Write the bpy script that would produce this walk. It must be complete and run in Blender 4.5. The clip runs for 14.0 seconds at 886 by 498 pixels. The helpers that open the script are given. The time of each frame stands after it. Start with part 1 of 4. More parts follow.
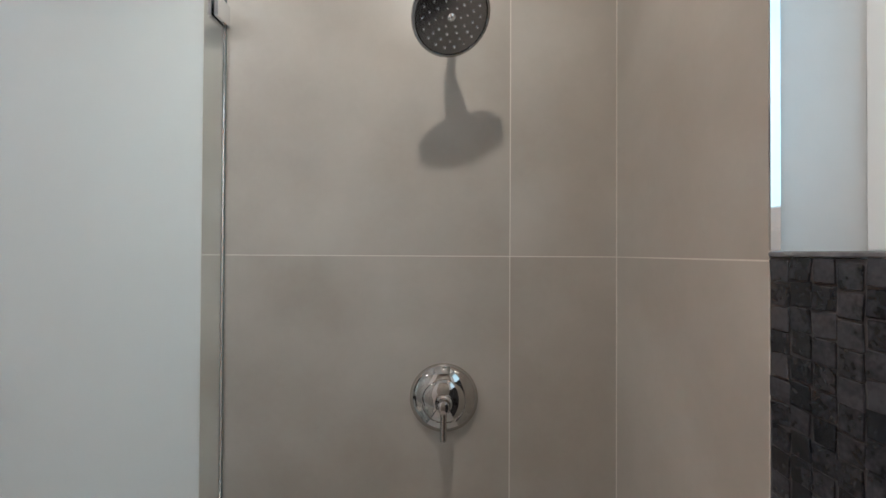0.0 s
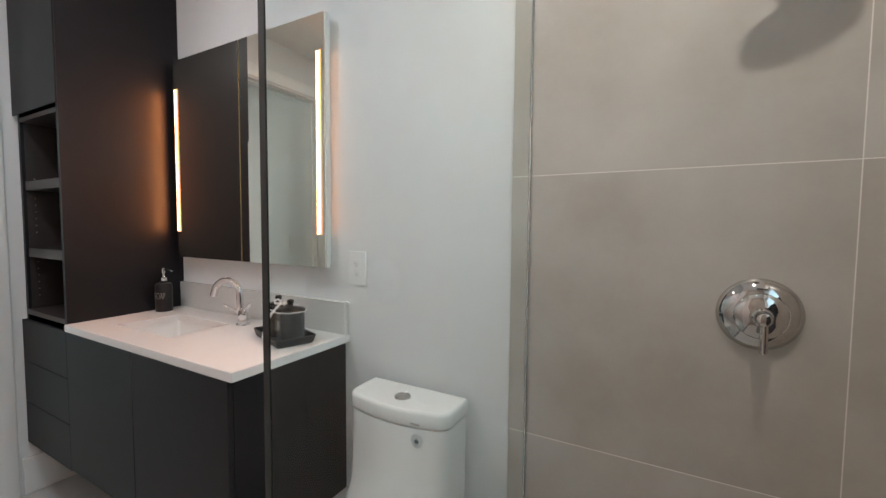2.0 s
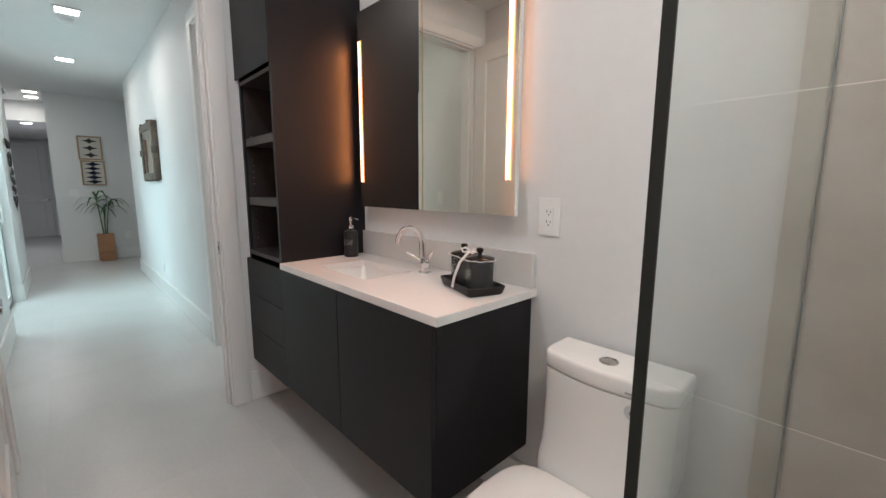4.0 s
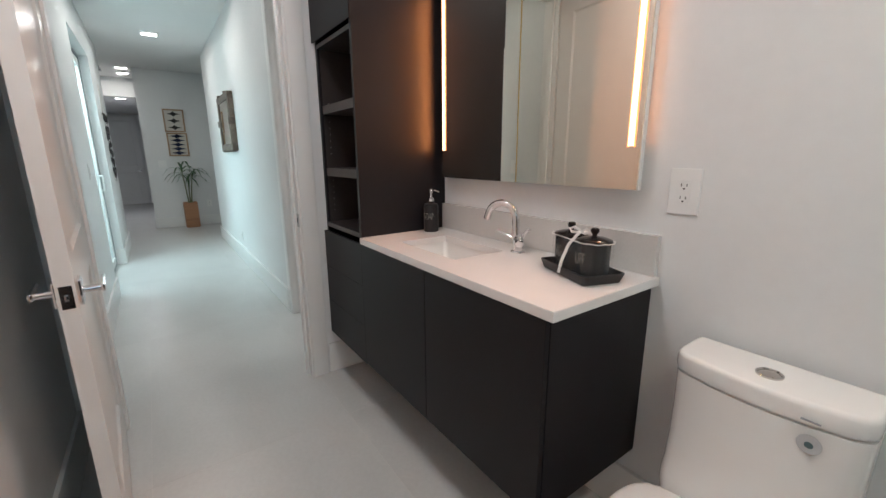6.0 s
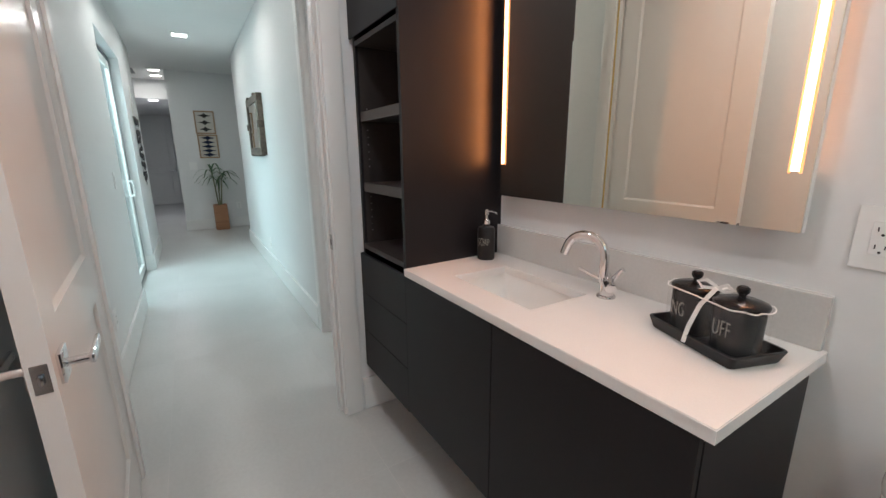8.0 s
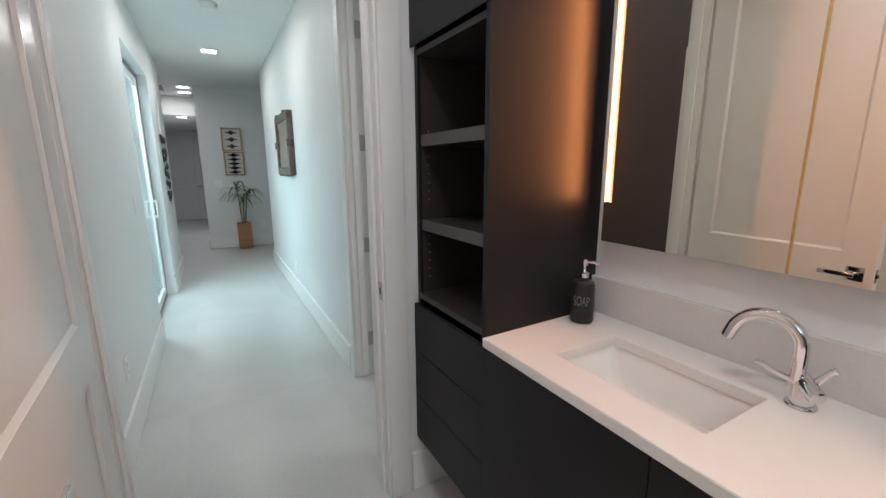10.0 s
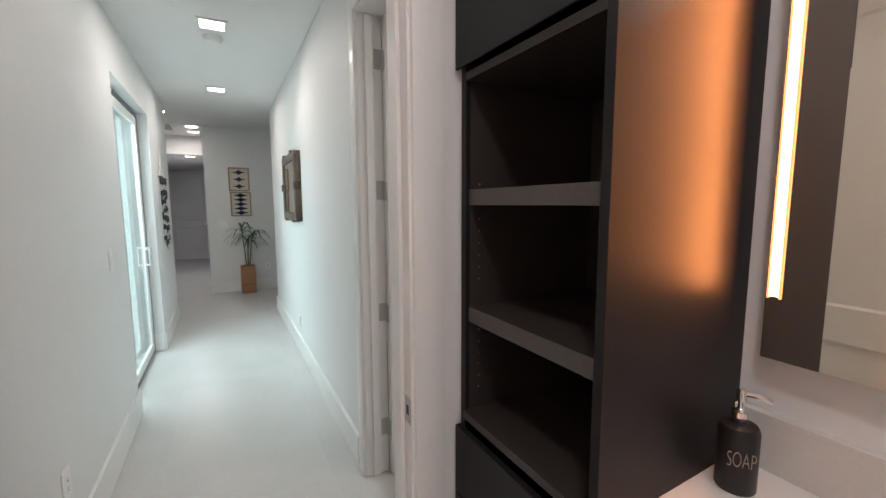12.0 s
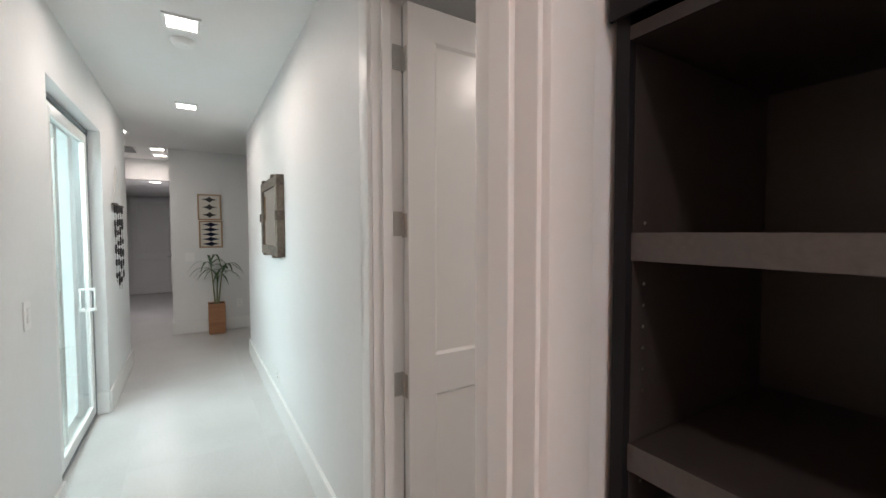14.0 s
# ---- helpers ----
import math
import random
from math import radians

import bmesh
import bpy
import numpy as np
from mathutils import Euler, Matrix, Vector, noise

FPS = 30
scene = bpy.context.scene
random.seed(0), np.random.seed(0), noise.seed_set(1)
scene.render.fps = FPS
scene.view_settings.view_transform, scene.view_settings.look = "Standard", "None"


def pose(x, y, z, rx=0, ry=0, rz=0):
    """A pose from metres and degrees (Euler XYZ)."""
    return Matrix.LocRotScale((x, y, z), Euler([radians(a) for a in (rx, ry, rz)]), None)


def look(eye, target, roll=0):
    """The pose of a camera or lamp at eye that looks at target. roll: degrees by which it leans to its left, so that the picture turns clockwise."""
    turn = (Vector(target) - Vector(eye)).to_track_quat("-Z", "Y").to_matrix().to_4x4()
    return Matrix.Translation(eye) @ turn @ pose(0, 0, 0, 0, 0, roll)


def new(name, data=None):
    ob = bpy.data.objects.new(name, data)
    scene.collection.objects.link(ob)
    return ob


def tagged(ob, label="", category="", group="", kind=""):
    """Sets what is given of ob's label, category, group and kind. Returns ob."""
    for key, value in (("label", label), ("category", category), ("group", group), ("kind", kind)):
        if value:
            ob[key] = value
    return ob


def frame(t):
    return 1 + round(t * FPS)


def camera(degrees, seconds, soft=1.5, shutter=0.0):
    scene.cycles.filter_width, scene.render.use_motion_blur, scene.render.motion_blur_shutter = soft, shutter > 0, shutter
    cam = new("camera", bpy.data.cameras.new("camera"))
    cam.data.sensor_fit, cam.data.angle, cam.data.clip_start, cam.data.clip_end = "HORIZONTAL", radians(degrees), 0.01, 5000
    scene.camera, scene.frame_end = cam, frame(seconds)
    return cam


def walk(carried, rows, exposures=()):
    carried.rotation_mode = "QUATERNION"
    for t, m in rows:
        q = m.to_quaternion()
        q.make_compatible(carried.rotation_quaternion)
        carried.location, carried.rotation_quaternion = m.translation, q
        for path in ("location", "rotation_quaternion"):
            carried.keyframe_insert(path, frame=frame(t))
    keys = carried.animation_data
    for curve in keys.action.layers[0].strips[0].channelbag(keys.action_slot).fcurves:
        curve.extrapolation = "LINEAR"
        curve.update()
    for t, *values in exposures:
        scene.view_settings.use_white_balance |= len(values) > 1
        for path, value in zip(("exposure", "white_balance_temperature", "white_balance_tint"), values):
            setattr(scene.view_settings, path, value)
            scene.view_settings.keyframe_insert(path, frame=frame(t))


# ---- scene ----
cam = camera(95.2, 14.0)
PATH = [
    (0, (-0.006, 0.01, 1.463), (-0.042, 2.01, 1.482), 0.3),
    (0.5, (-0.058, -0.035, 1.421), (-0.35, 1.943, 1.4), 0.4),
    (1, (-0.114, -0.088, 1.368), (-0.649, 1.838, 1.312), 0.4),
    (1.5, (-0.165, -0.143, 1.321), (-0.929, 1.703, 1.243), 0.5),
    (2, (-0.218, -0.166, 1.306), (-1.178, 1.585, 1.193), 0.5),
    (2.5, (-0.277, -0.183, 1.293), (-1.399, 1.466, 1.138), 0.5),
    (3, (-0.342, -0.192, 1.274), (-1.597, 1.352, 1.074), 0.5),
    (3.5, (-0.41, -0.192, 1.255), (-1.772, 1.251, 1.004), 0.3),
    (4, (-0.481, -0.196, 1.242), (-1.921, 1.158, 0.942), 0.2),
    (4.2, (-0.506, -0.198, 1.243), (-1.974, 1.121, 0.919), 0.1),
    (6.5, (-0.779, -0.199, 1.249), (-2.383, 0.902, 0.787), -0.2),
    (7, (-0.878, -0.17, 1.275), (-2.498, 0.905, 0.805), -0.2),
    (7.2, (-0.914, -0.153, 1.286), (-2.542, 0.907, 0.812), -0.4),
    (9.5, (-1.323, -0.119, 1.359), (-3.016, 0.857, 0.935), -0.3),
    (10, (-1.466, -0.12, 1.379), (-3.175, 0.842, 0.984), -0.3),
    (10.5, (-1.571, -0.113, 1.397), (-3.295, 0.836, 1.039), -0.2),
    (11, (-1.67, -0.09, 1.413), (-3.406, 0.851, 1.096), -0.2),
    (11.5, (-1.801, -0.048, 1.435), (-3.546, 0.892, 1.168), -0.2),
    (12, (-1.943, 0.002, 1.46), (-3.693, 0.944, 1.237), -0.2),
    (12.5, (-2.076, 0.033, 1.461), (-3.824, 0.988, 1.283), -0.0),
    (13, (-2.21, 0.048, 1.458), (-3.95, 1.024, 1.317), 0.0),
    (13.5, (-2.349, 0.035, 1.478), (-4.074, 1.041, 1.367), -0.0),
    (14, (-2.486, 0.025, 1.498), (-4.186, 1.075, 1.412), -0.1),
]
walk(cam, [(t, look(eye, target, roll)) for t, eye, target, roll in PATH], [(0.0, -0.10, 5780, 5), (1.5, 0.14, 5860, 5), (4.0, 0.21, 6130, 8), (7.0, 0.14, 6120, 7), (10.0, 0.20, 5980, 6), (12.0, 0.20, 6520, 13), (13.0, 0.12, 6600, 15), (14.0, 0.24, 6750, 17)])
# ---- light ----
world = bpy.data.worlds.new("sky")
scene.world = world
world.use_nodes = True
wn = world.node_tree
sky = wn.nodes.new("ShaderNodeTexSky")
sky.sky_type, sky.sun_disc = "NISHITA", False
sky.sun_elevation, sky.sun_rotation = radians(51), radians(17)
wn.links.new(sky.outputs[0], wn.nodes["Background"].inputs[0])
wn.nodes["Background"].inputs[1].default_value = 0.12
SUN, SLIDER_LIGHT, WINDOW_LIGHT = 2.8, 11.0, 3.4
HALL_LIGHT, BATH_LIGHT, SHOWER_LIGHT, LED = 6.4, 8.1, 9.9, 3.1


def lamp(name, kind, m, energy, color, **more):
    data = bpy.data.lights.new(name, kind)
    data.energy, data.color = energy, color
    for key, value in more.items():
        if key == "size":
            data.size = value
        if key == "size_y":
            data.shape, data.size_y = "RECTANGLE", value
        if key == "angle":
            data.angle = value
        if key == "radius":
            data.shadow_soft_size = value
        if key == "spread":
            data.spread = value
    ob = new(name, data)
    ob.matrix_world = m
    return ob


lamp("sun", "SUN", look((0, 0, 10), (-0.3, -1.0, 8.7)), SUN, (1.0, 0.95, 0.88), angle=radians(0.5))
COOL = (0.74, 0.97, 1.0)
lamp("slider_daylight", "AREA", look((-6.05, -0.80, 1.15), (-6.05, 1.0, 1.15)), SLIDER_LIGHT, COOL, size=1.42, size_y=2.2)
lamp("eave_daylight", "AREA", look((-6.05, -1.25, 2.56), (-6.05, -0.05, 0.8)), 50.0, COOL, size=1.5, size_y=0.7)
lamp("window_daylight", "AREA", look((0.575, 0.04, 1.86), (-1.0, 0.04, 1.86)), WINDOW_LIGHT, (0.62, 0.90, 1.0), size=0.78, size_y=0.66)
WARM, NEUTRAL = (1.0, 0.86, 0.72), (1.0, 0.93, 0.85)
DOWN = pose(0, 0, 0)
# the dim lamp at x -3.42 is added fill, without a known fixture
for n, (lx, ly, lz, power, tone) in enumerate((
        (-5.27, 0.0, 2.655, HALL_LIGHT, NEUTRAL), (-7.06, 0.0, 2.655, HALL_LIGHT, NEUTRAL), (-3.42, 0.0, 2.655, HALL_LIGHT * 0.15, NEUTRAL),
        (-1.75, 0.0, 2.655, BATH_LIGHT, (1.0, 0.93, 0.92)), (-8.6, -0.9, 2.655, 4, NEUTRAL), (-10.17, -0.55, 2.655, 5, NEUTRAL), (-11.2, -0.6, 2.33, 7, (0.93, 0.92, 1.0)))):
    lamp("ceiling_lamp", "AREA", pose(lx, ly, lz), power, tone, size=0.15)
lamp("shower_lamp", "AREA", pose(-0.10, 0.30, 2.66), SHOWER_LIGHT, WARM, size=0.045)

for lx in (-2.330, -1.382):
    lamp("strip_lamp", "AREA", look((lx, 0.9620, 1.613), (lx, -1.0, 1.613)), LED, (1.0, 0.31, 0.075), size=0.014, size_y=0.68)
# added lamp hidden behind the mirror body, to cast an orange halo on the wall
lamp("wall_halo_fill", "AREA", look((-1.3610, 0.9930, 1.622), (-1.281, 1.053, 1.622)), 0.075, (1.0, 0.36, 0.13), size=0.010, size_y=0.70)
lamp("side_room_lamp", "AREA", pose(-2.75, 1.95, 2.655), 14.0, NEUTRAL, size=0.15)

# ---- materials ----


def material(name, base, rough=0.5, metal=0.0, grain=0.0, grain_scale=40.0, stain=0.0, stain_scale=1.5, bump=0.0, bump_scale=200.0, stretch=(1, 1, 1),
             second=None, coat=0.0, random_value=0.0, glow=None, spec=0.5):
    m = bpy.data.materials.new(name)
    m.use_nodes = True
    nt = m.node_tree
    b = nt.nodes["Principled BSDF"]
    b.inputs["Roughness"].default_value, b.inputs["Metallic"].default_value = rough, metal
    b.inputs["Base Color"].default_value = (*base, 1)
    b.inputs["Coat Weight"].default_value = coat
    b.inputs["Specular IOR Level"].default_value = spec
    if glow:
        b.inputs["Emission Color"].default_value, b.inputs["Emission Strength"].default_value = (*glow[0], 1), glow[1]
    if not (grain or stain or bump or random_value):
        return m
    tc = nt.nodes.new("ShaderNodeNewGeometry")
    mp = nt.nodes.new("ShaderNodeMapping")
    mp.inputs["Scale"].default_value = stretch
    nt.links.new(tc.outputs["Position"], mp.inputs["Vector"])
    source = mp.outputs["Vector"]
    oi = nt.nodes.new("ShaderNodeObjectInfo")
    if random_value:
        add = nt.nodes.new("ShaderNodeVectorMath")
        sc = nt.nodes.new("ShaderNodeVectorMath")
        sc.operation = "SCALE"
        sc.inputs[0].default_value = (13, 7, 9)
        nt.links.new(oi.outputs["Random"], sc.inputs["Scale"])
        nt.links.new(source, add.inputs[0])
        nt.links.new(sc.outputs[0], add.inputs[1])
        source = add.outputs[0]

    def noise_of(scale, detail=4.0):
        n = nt.nodes.new("ShaderNodeTexNoise")
        n.inputs["Scale"].default_value, n.inputs["Detail"].default_value = scale, detail
        nt.links.new(source, n.inputs["Vector"])
        return n.outputs["Fac"]

    value = nt.nodes.new("ShaderNodeMath")
    value.operation = "ADD"
    value.inputs[0].default_value = value.inputs[1].default_value = 0

    def weighted(socket, weight, low=0.3, high=0.7):
        r = nt.nodes.new("ShaderNodeMapRange")
        r.inputs["From Min"].default_value, r.inputs["From Max"].default_value = low, high
        r.inputs["To Min"].default_value, r.inputs["To Max"].default_value = -weight, weight
        nt.links.new(socket, r.inputs["Value"])
        return r.outputs["Result"]

    if grain:
        nt.links.new(weighted(noise_of(grain_scale), grain), value.inputs[0])
    if stain:
        nt.links.new(weighted(noise_of(stain_scale, 5.0), stain), value.inputs[1])
    total = value.outputs[0]
    if random_value:
        plus = nt.nodes.new("ShaderNodeMath")
        plus.operation = "ADD"
        nt.links.new(total, plus.inputs[0])
        nt.links.new(weighted(oi.outputs["Random"], random_value, 0, 1), plus.inputs[1])
        total = plus.outputs[0]
    if second:
        f = nt.nodes.new("ShaderNodeMath")
        f.operation, f.use_clamp = "ADD", True
        f.inputs[1].default_value = 0.5
        nt.links.new(total, f.inputs[0])
        mix = nt.nodes.new("ShaderNodeMix")
        mix.data_type = "RGBA"
        mix.inputs["A"].default_value, mix.inputs["B"].default_value = (*base, 1), (*second, 1)
        nt.links.new(f.outputs[0], mix.inputs["Factor"])
        nt.links.new(mix.outputs["Result"], b.inputs["Base Color"])
    else:
        one = nt.nodes.new("ShaderNodeMath")
        one.operation = "ADD"
        one.inputs[1].default_value = 1
        nt.links.new(total, one.inputs[0])
        v = nt.nodes.new("ShaderNodeVectorMath")
        v.operation = "SCALE"
        v.inputs[0].default_value = base
        nt.links.new(one.outputs[0], v.inputs["Scale"])
        nt.links.new(v.outputs[0], b.inputs["Base Color"])
    if bump:
        bp = nt.nodes.new("ShaderNodeBump")
        bp.inputs["Strength"].default_value, bp.inputs["Distance"].default_value = bump, 0.001
        nt.links.new(noise_of(bump_scale, 3.0), bp.inputs["Height"])
        nt.links.new(bp.outputs[0], b.inputs["Normal"])
    return m


def glass(name, tint=(0.93, 0.985, 0.965), rough=0.0):
    m = bpy.data.materials.new(name)
    m.use_nodes = True
    b = m.node_tree.nodes["Principled BSDF"]
    b.inputs["Base Color"].default_value, b.inputs["Transmission Weight"].default_value = (*tint, 1), 1
    b.inputs["Roughness"].default_value, b.inputs["IOR"].default_value = rough, 1.45
    return m


PAINT = material("wall_paint", (0.73, 0.735, 0.735), 0.55, grain=0.012, grain_scale=30, stain=0.02, stain_scale=1.2, bump=0.12, bump_scale=350)
CEILING = material("ceiling_paint", (0.78, 0.78, 0.775), 0.8, grain=0.01, stain=0.015, bump=0.15, bump_scale=250)
TRIM = material("trim_enamel", (0.78, 0.78, 0.77), 0.32, stain=0.012)
DOORPAINT = material("door_enamel", (0.76, 0.755, 0.74), 0.28, grain=0.008, grain_scale=12, stain=0.012, bump=0.05, bump_scale=60)
FLOOR_TILE = material("floor_porcelain", (0.53, 0.53, 0.52), 0.30, grain=0.03, grain_scale=55, stain=0.05, stain_scale=2.2, bump=0.06, bump_scale=120, random_value=0.025)
GROUT = material("floor_grout", (0.60, 0.59, 0.575), 0.9, grain=0.05, grain_scale=200, stain=0.04)
WALL_TILE = material("shower_porcelain", (0.34, 0.300, 0.255), 0.38, grain=0.035, grain_scale=70, stain=0.42, stain_scale=3.0, bump=0.08, bump_scale=160,
                     second=(0.46, 0.428, 0.382), random_value=0.05)
WALL_GROUT = material("shower_grout", (0.68, 0.64, 0.585), 0.85, grain=0.05, grain_scale=150, stain=0.03)
DARK = material("dark_laminate", (0.0105, 0.0096, 0.0118), 0.46, grain=0.06, grain_scale=140, stain=0.05, stain_scale=2, bump=0.06, bump_scale=260, spec=0.27)
DARK_EDGE = material("dark_laminate_edge", (0.075, 0.068, 0.064), 0.5, grain=0.1, grain_scale=120, stain=0.05, bump=0.1)
# base colour lifted and browned above DARK to stand for the niche's warm glow
NOOK = material("glow_lifted_laminate", (0.037, 0.030, 0.028), 0.42, grain=0.08, grain_scale=90, stain=0.05, bump=0.08)
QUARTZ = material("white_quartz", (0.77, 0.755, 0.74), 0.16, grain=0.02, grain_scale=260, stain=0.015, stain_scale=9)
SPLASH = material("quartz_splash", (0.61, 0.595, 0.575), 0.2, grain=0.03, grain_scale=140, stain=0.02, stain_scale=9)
CERAMIC = material("white_ceramic", (0.80, 0.79, 0.77), 0.08, coat=0.5, stain=0.01, stain_scale=3)
CHROME = material("chrome", (0.78, 0.78, 0.79), 0.06, 1.0)
POLISHED = material("polished_nickel", (0.54, 0.52, 0.50), 0.05, 1.0)
DARK_CHROME = material("dark_chrome", (0.33, 0.33, 0.34), 0.14, 1.0)
NICKEL = material("satin_nickel", (0.50, 0.49, 0.47), 0.34, 1.0, grain=0.06, grain_scale=300, stain=0.03)
STEEL = material("aluminium_frame", (0.30, 0.32, 0.33), 0.40, 0.7, grain=0.05, grain_scale=200, stain=0.03)
MIRROR = material("mirror_silver", (0.94, 0.90, 0.80), 0.0, 1.0)
BRASS = material("gold_edge", (0.78, 0.55, 0.22), 0.3, 1.0, grain=0.05, grain_scale=200)
WHITE_PLASTIC = material("white_plastic", (0.80, 0.80, 0.79), 0.3)
SLOT = material("black_slot", (0.02, 0.02, 0.02), 0.6)
BLACK_GLAZE = material("black_glaze", (0.012, 0.011, 0.012), 0.2, grain=0.1, grain_scale=80, spec=0.3)
BLACK_MATTE = material("black_matte", (0.017, 0.016, 0.017), 0.42, grain=0.1, grain_scale=80, spec=0.35)
RUBBER = material("grey_rubber", (0.10, 0.10, 0.105), 0.6)
LETTER = material("cream_letter", (0.31, 0.29, 0.26), 0.5)
RIBBON = material("white_ribbon", (0.72, 0.70, 0.68), 0.6, grain=0.05, grain_scale=300)
GLASS = glass("shower_glass", (0.90, 0.975, 0.985))
PANE = glass("window_glass", (0.90, 0.98, 0.96))
GLASS_EDGE = material("polished_glass_edge", (0.012, 0.02, 0.019), 0.12)
GLASS_STRIP = material("clear_seal", (0.15, 0.175, 0.175), 0.25)
FROST = glass("frosted_glass", (0.95, 0.97, 1.0), 0.35)
LED_GLOW = material("led_diffuser", (0.8, 0.7, 0.5), 0.5, glow=((1.0, 0.68, 0.50), 4.5))
# emissive orange that draws the strip's bloom, not a lamp of its own
LED_HALO = material("led_halo", (0.8, 0.5, 0.2), 0.5, glow=((1.0, 0.37, 0.13), 1.2))
LAMP_GLOW = material("lamp_diffuser", (0.8, 0.8, 0.8), 0.5, glow=((1.0, 0.96, 0.9), 9.0))
MOSAIC = material("slate_mosaic", (0.008, 0.010, 0.014), 0.16, grain=0.35, grain_scale=160, stain=0.3, stain_scale=45, bump=0.7, bump_scale=70,
                  second=(0.058, 0.058, 0.068), random_value=0.5)
MOSAIC_GROUT = material("dark_grout", (0.05, 0.046, 0.048), 0.8, grain=0.1, grain_scale=200, stain=0.05)
SILL_STONE = material("grey_stone", (0.16, 0.16, 0.17), 0.25, grain=0.2, grain_scale=90, stain=0.15, stain_scale=12)
WOOD = material("planter_wood", (0.30, 0.13, 0.06), 0.55, grain=0.25, grain_scale=60, stain=0.1, bump=0.2, stretch=(1, 1, 8), second=(0.46, 0.24, 0.12), random_value=0.2)
BARNWOOD = material("weathered_wood", (0.07, 0.055, 0.045), 0.7, grain=0.4, grain_scale=45, stain=0.3, stain_scale=7, bump=0.5, bump_scale=120, stretch=(0.25, 1, 1), second=(0.17, 0.135, 0.105), random_value=0.3)
FRAMEWOOD = material("pale_brown_wood", (0.36, 0.245, 0.155), 0.6, grain=0.25, grain_scale=80, stain=0.1)
LINEN = material("linen_cloth", (0.60, 0.57, 0.52), 0.9, grain=0.08, grain_scale=400, stain=0.04)
NAVY = material("navy_paint", (0.018, 0.032, 0.095), 0.8, grain=0.15, grain_scale=200)
LEAF = material("palm_leaf", (0.045, 0.11, 0.045), 0.45, grain=0.2, grain_scale=60, stain=0.2, stain_scale=9, second=(0.08, 0.17, 0.07), random_value=0.3)
CANE = material("cane_stem", (0.16, 0.17, 0.08), 0.6, grain=0.3, grain_scale=40, stretch=(1, 1, 4))
FELT = material("dark_felt", (0.035, 0.033, 0.036), 0.9, grain=0.2, grain_scale=200)
SOIL = material("soil", (0.05, 0.035, 0.025), 0.95, grain=0.4, grain_scale=120)
STUCCO = material("white_stucco", (0.62, 0.66, 0.64), 0.8, grain=0.06, grain_scale=60, stain=0.06, bump=0.6, bump_scale=80)
PAVING = material("patio_concrete", (0.42, 0.42, 0.40), 0.8, grain=0.08, grain_scale=60, stain=0.08, bump=0.3)

# ---- building helpers ----
origin = {}


def box(bm, x0, x1, y0, y1, z0, z1, bevel=0.0, segments=2):
    made = bmesh.ops.create_cube(bm, size=1.0)["verts"]
    for v in made:
        v.co = Vector((x0 + (v.co.x + 0.5) * (x1 - x0), y0 + (v.co.y + 0.5) * (y1 - y0), z0 + (v.co.z + 0.5) * (z1 - z0)))
    if bevel:
        edges = list({e for v in made for e in v.link_edges})
        bmesh.ops.bevel(bm, geom=edges, offset=bevel, segments=segments, affect="EDGES", profile=0.5)
    return made


def tube(bm, points, radius, sides=12, caps=True):
    """A round tube along the points; radius is one number or one for each point."""
    points = [Vector(p) for p in points]
    radii = radius if isinstance(radius, (list, tuple)) else [radius] * len(points)
    rings, side = [], None
    for n, p in enumerate(points):
        way = (points[min(n + 1, len(points) - 1)] - points[max(n - 1, 0)]).normalized()
        if side is None:
            side = way.orthogonal().normalized()
        side = (side - way * side.dot(way)).normalized()
        up = way.cross(side)
        rings.append([bm.verts.new(p + radii[n] * (math.cos(a) * side + math.sin(a) * up)) for a in np.linspace(0, 2 * math.pi, sides, endpoint=False)])
    for a, b in zip(rings, rings[1:]):
        for n in range(sides):
            bm.faces.new((a[n], a[(n + 1) % sides], b[(n + 1) % sides], b[n]))
    if caps:
        bm.faces.new(reversed(rings[0]))
        bm.faces.new(rings[-1])


def lathe(bm, profile, centre, sides=32, axis="z"):
    """Turns (radius, height) pairs round an axis through centre."""
    rings = []
    c = Vector(centre)
    for r, h in profile:
        ring = []
        for a in np.linspace(0, 2 * math.pi, sides, endpoint=False):
            u, v = max(r, 1e-4) * math.cos(a), max(r, 1e-4) * math.sin(a)
            ring.append(bm.verts.new(c + (Vector((u, v, h)) if axis == "z" else Vector((u, -h, v)) if axis == "-y" else Vector((h, u, v)))))
        rings.append(ring)
    for a, b in zip(rings, rings[1:]):
        for n in range(sides):
            bm.faces.new((a[n], a[(n + 1) % sides], b[(n + 1) % sides], b[n]))
    bm.faces.new(reversed(rings[0]))
    bm.faces.new(rings[-1])


def outline(bm, points, z0, z1):
    """A prism over the (x, y) points."""
    low, high = [bm.verts.new((x, y, z0)) for x, y in points], [bm.verts.new((x, y, z1)) for x, y in points]
    n = len(points)
    for k in range(n):
        bm.faces.new((low[k], low[(k + 1) % n], high[(k + 1) % n], high[k]))
    bm.faces.new(reversed(low))
    bm.faces.new(high)
    return low + high


def thing(name, at, label, category, group="", kind=""):
    ob = new(name)
    ob.empty_display_size = 0.05
    ob.location = at
    origin[ob.name] = Vector(at)
    return tagged(ob, label, category, group, kind)


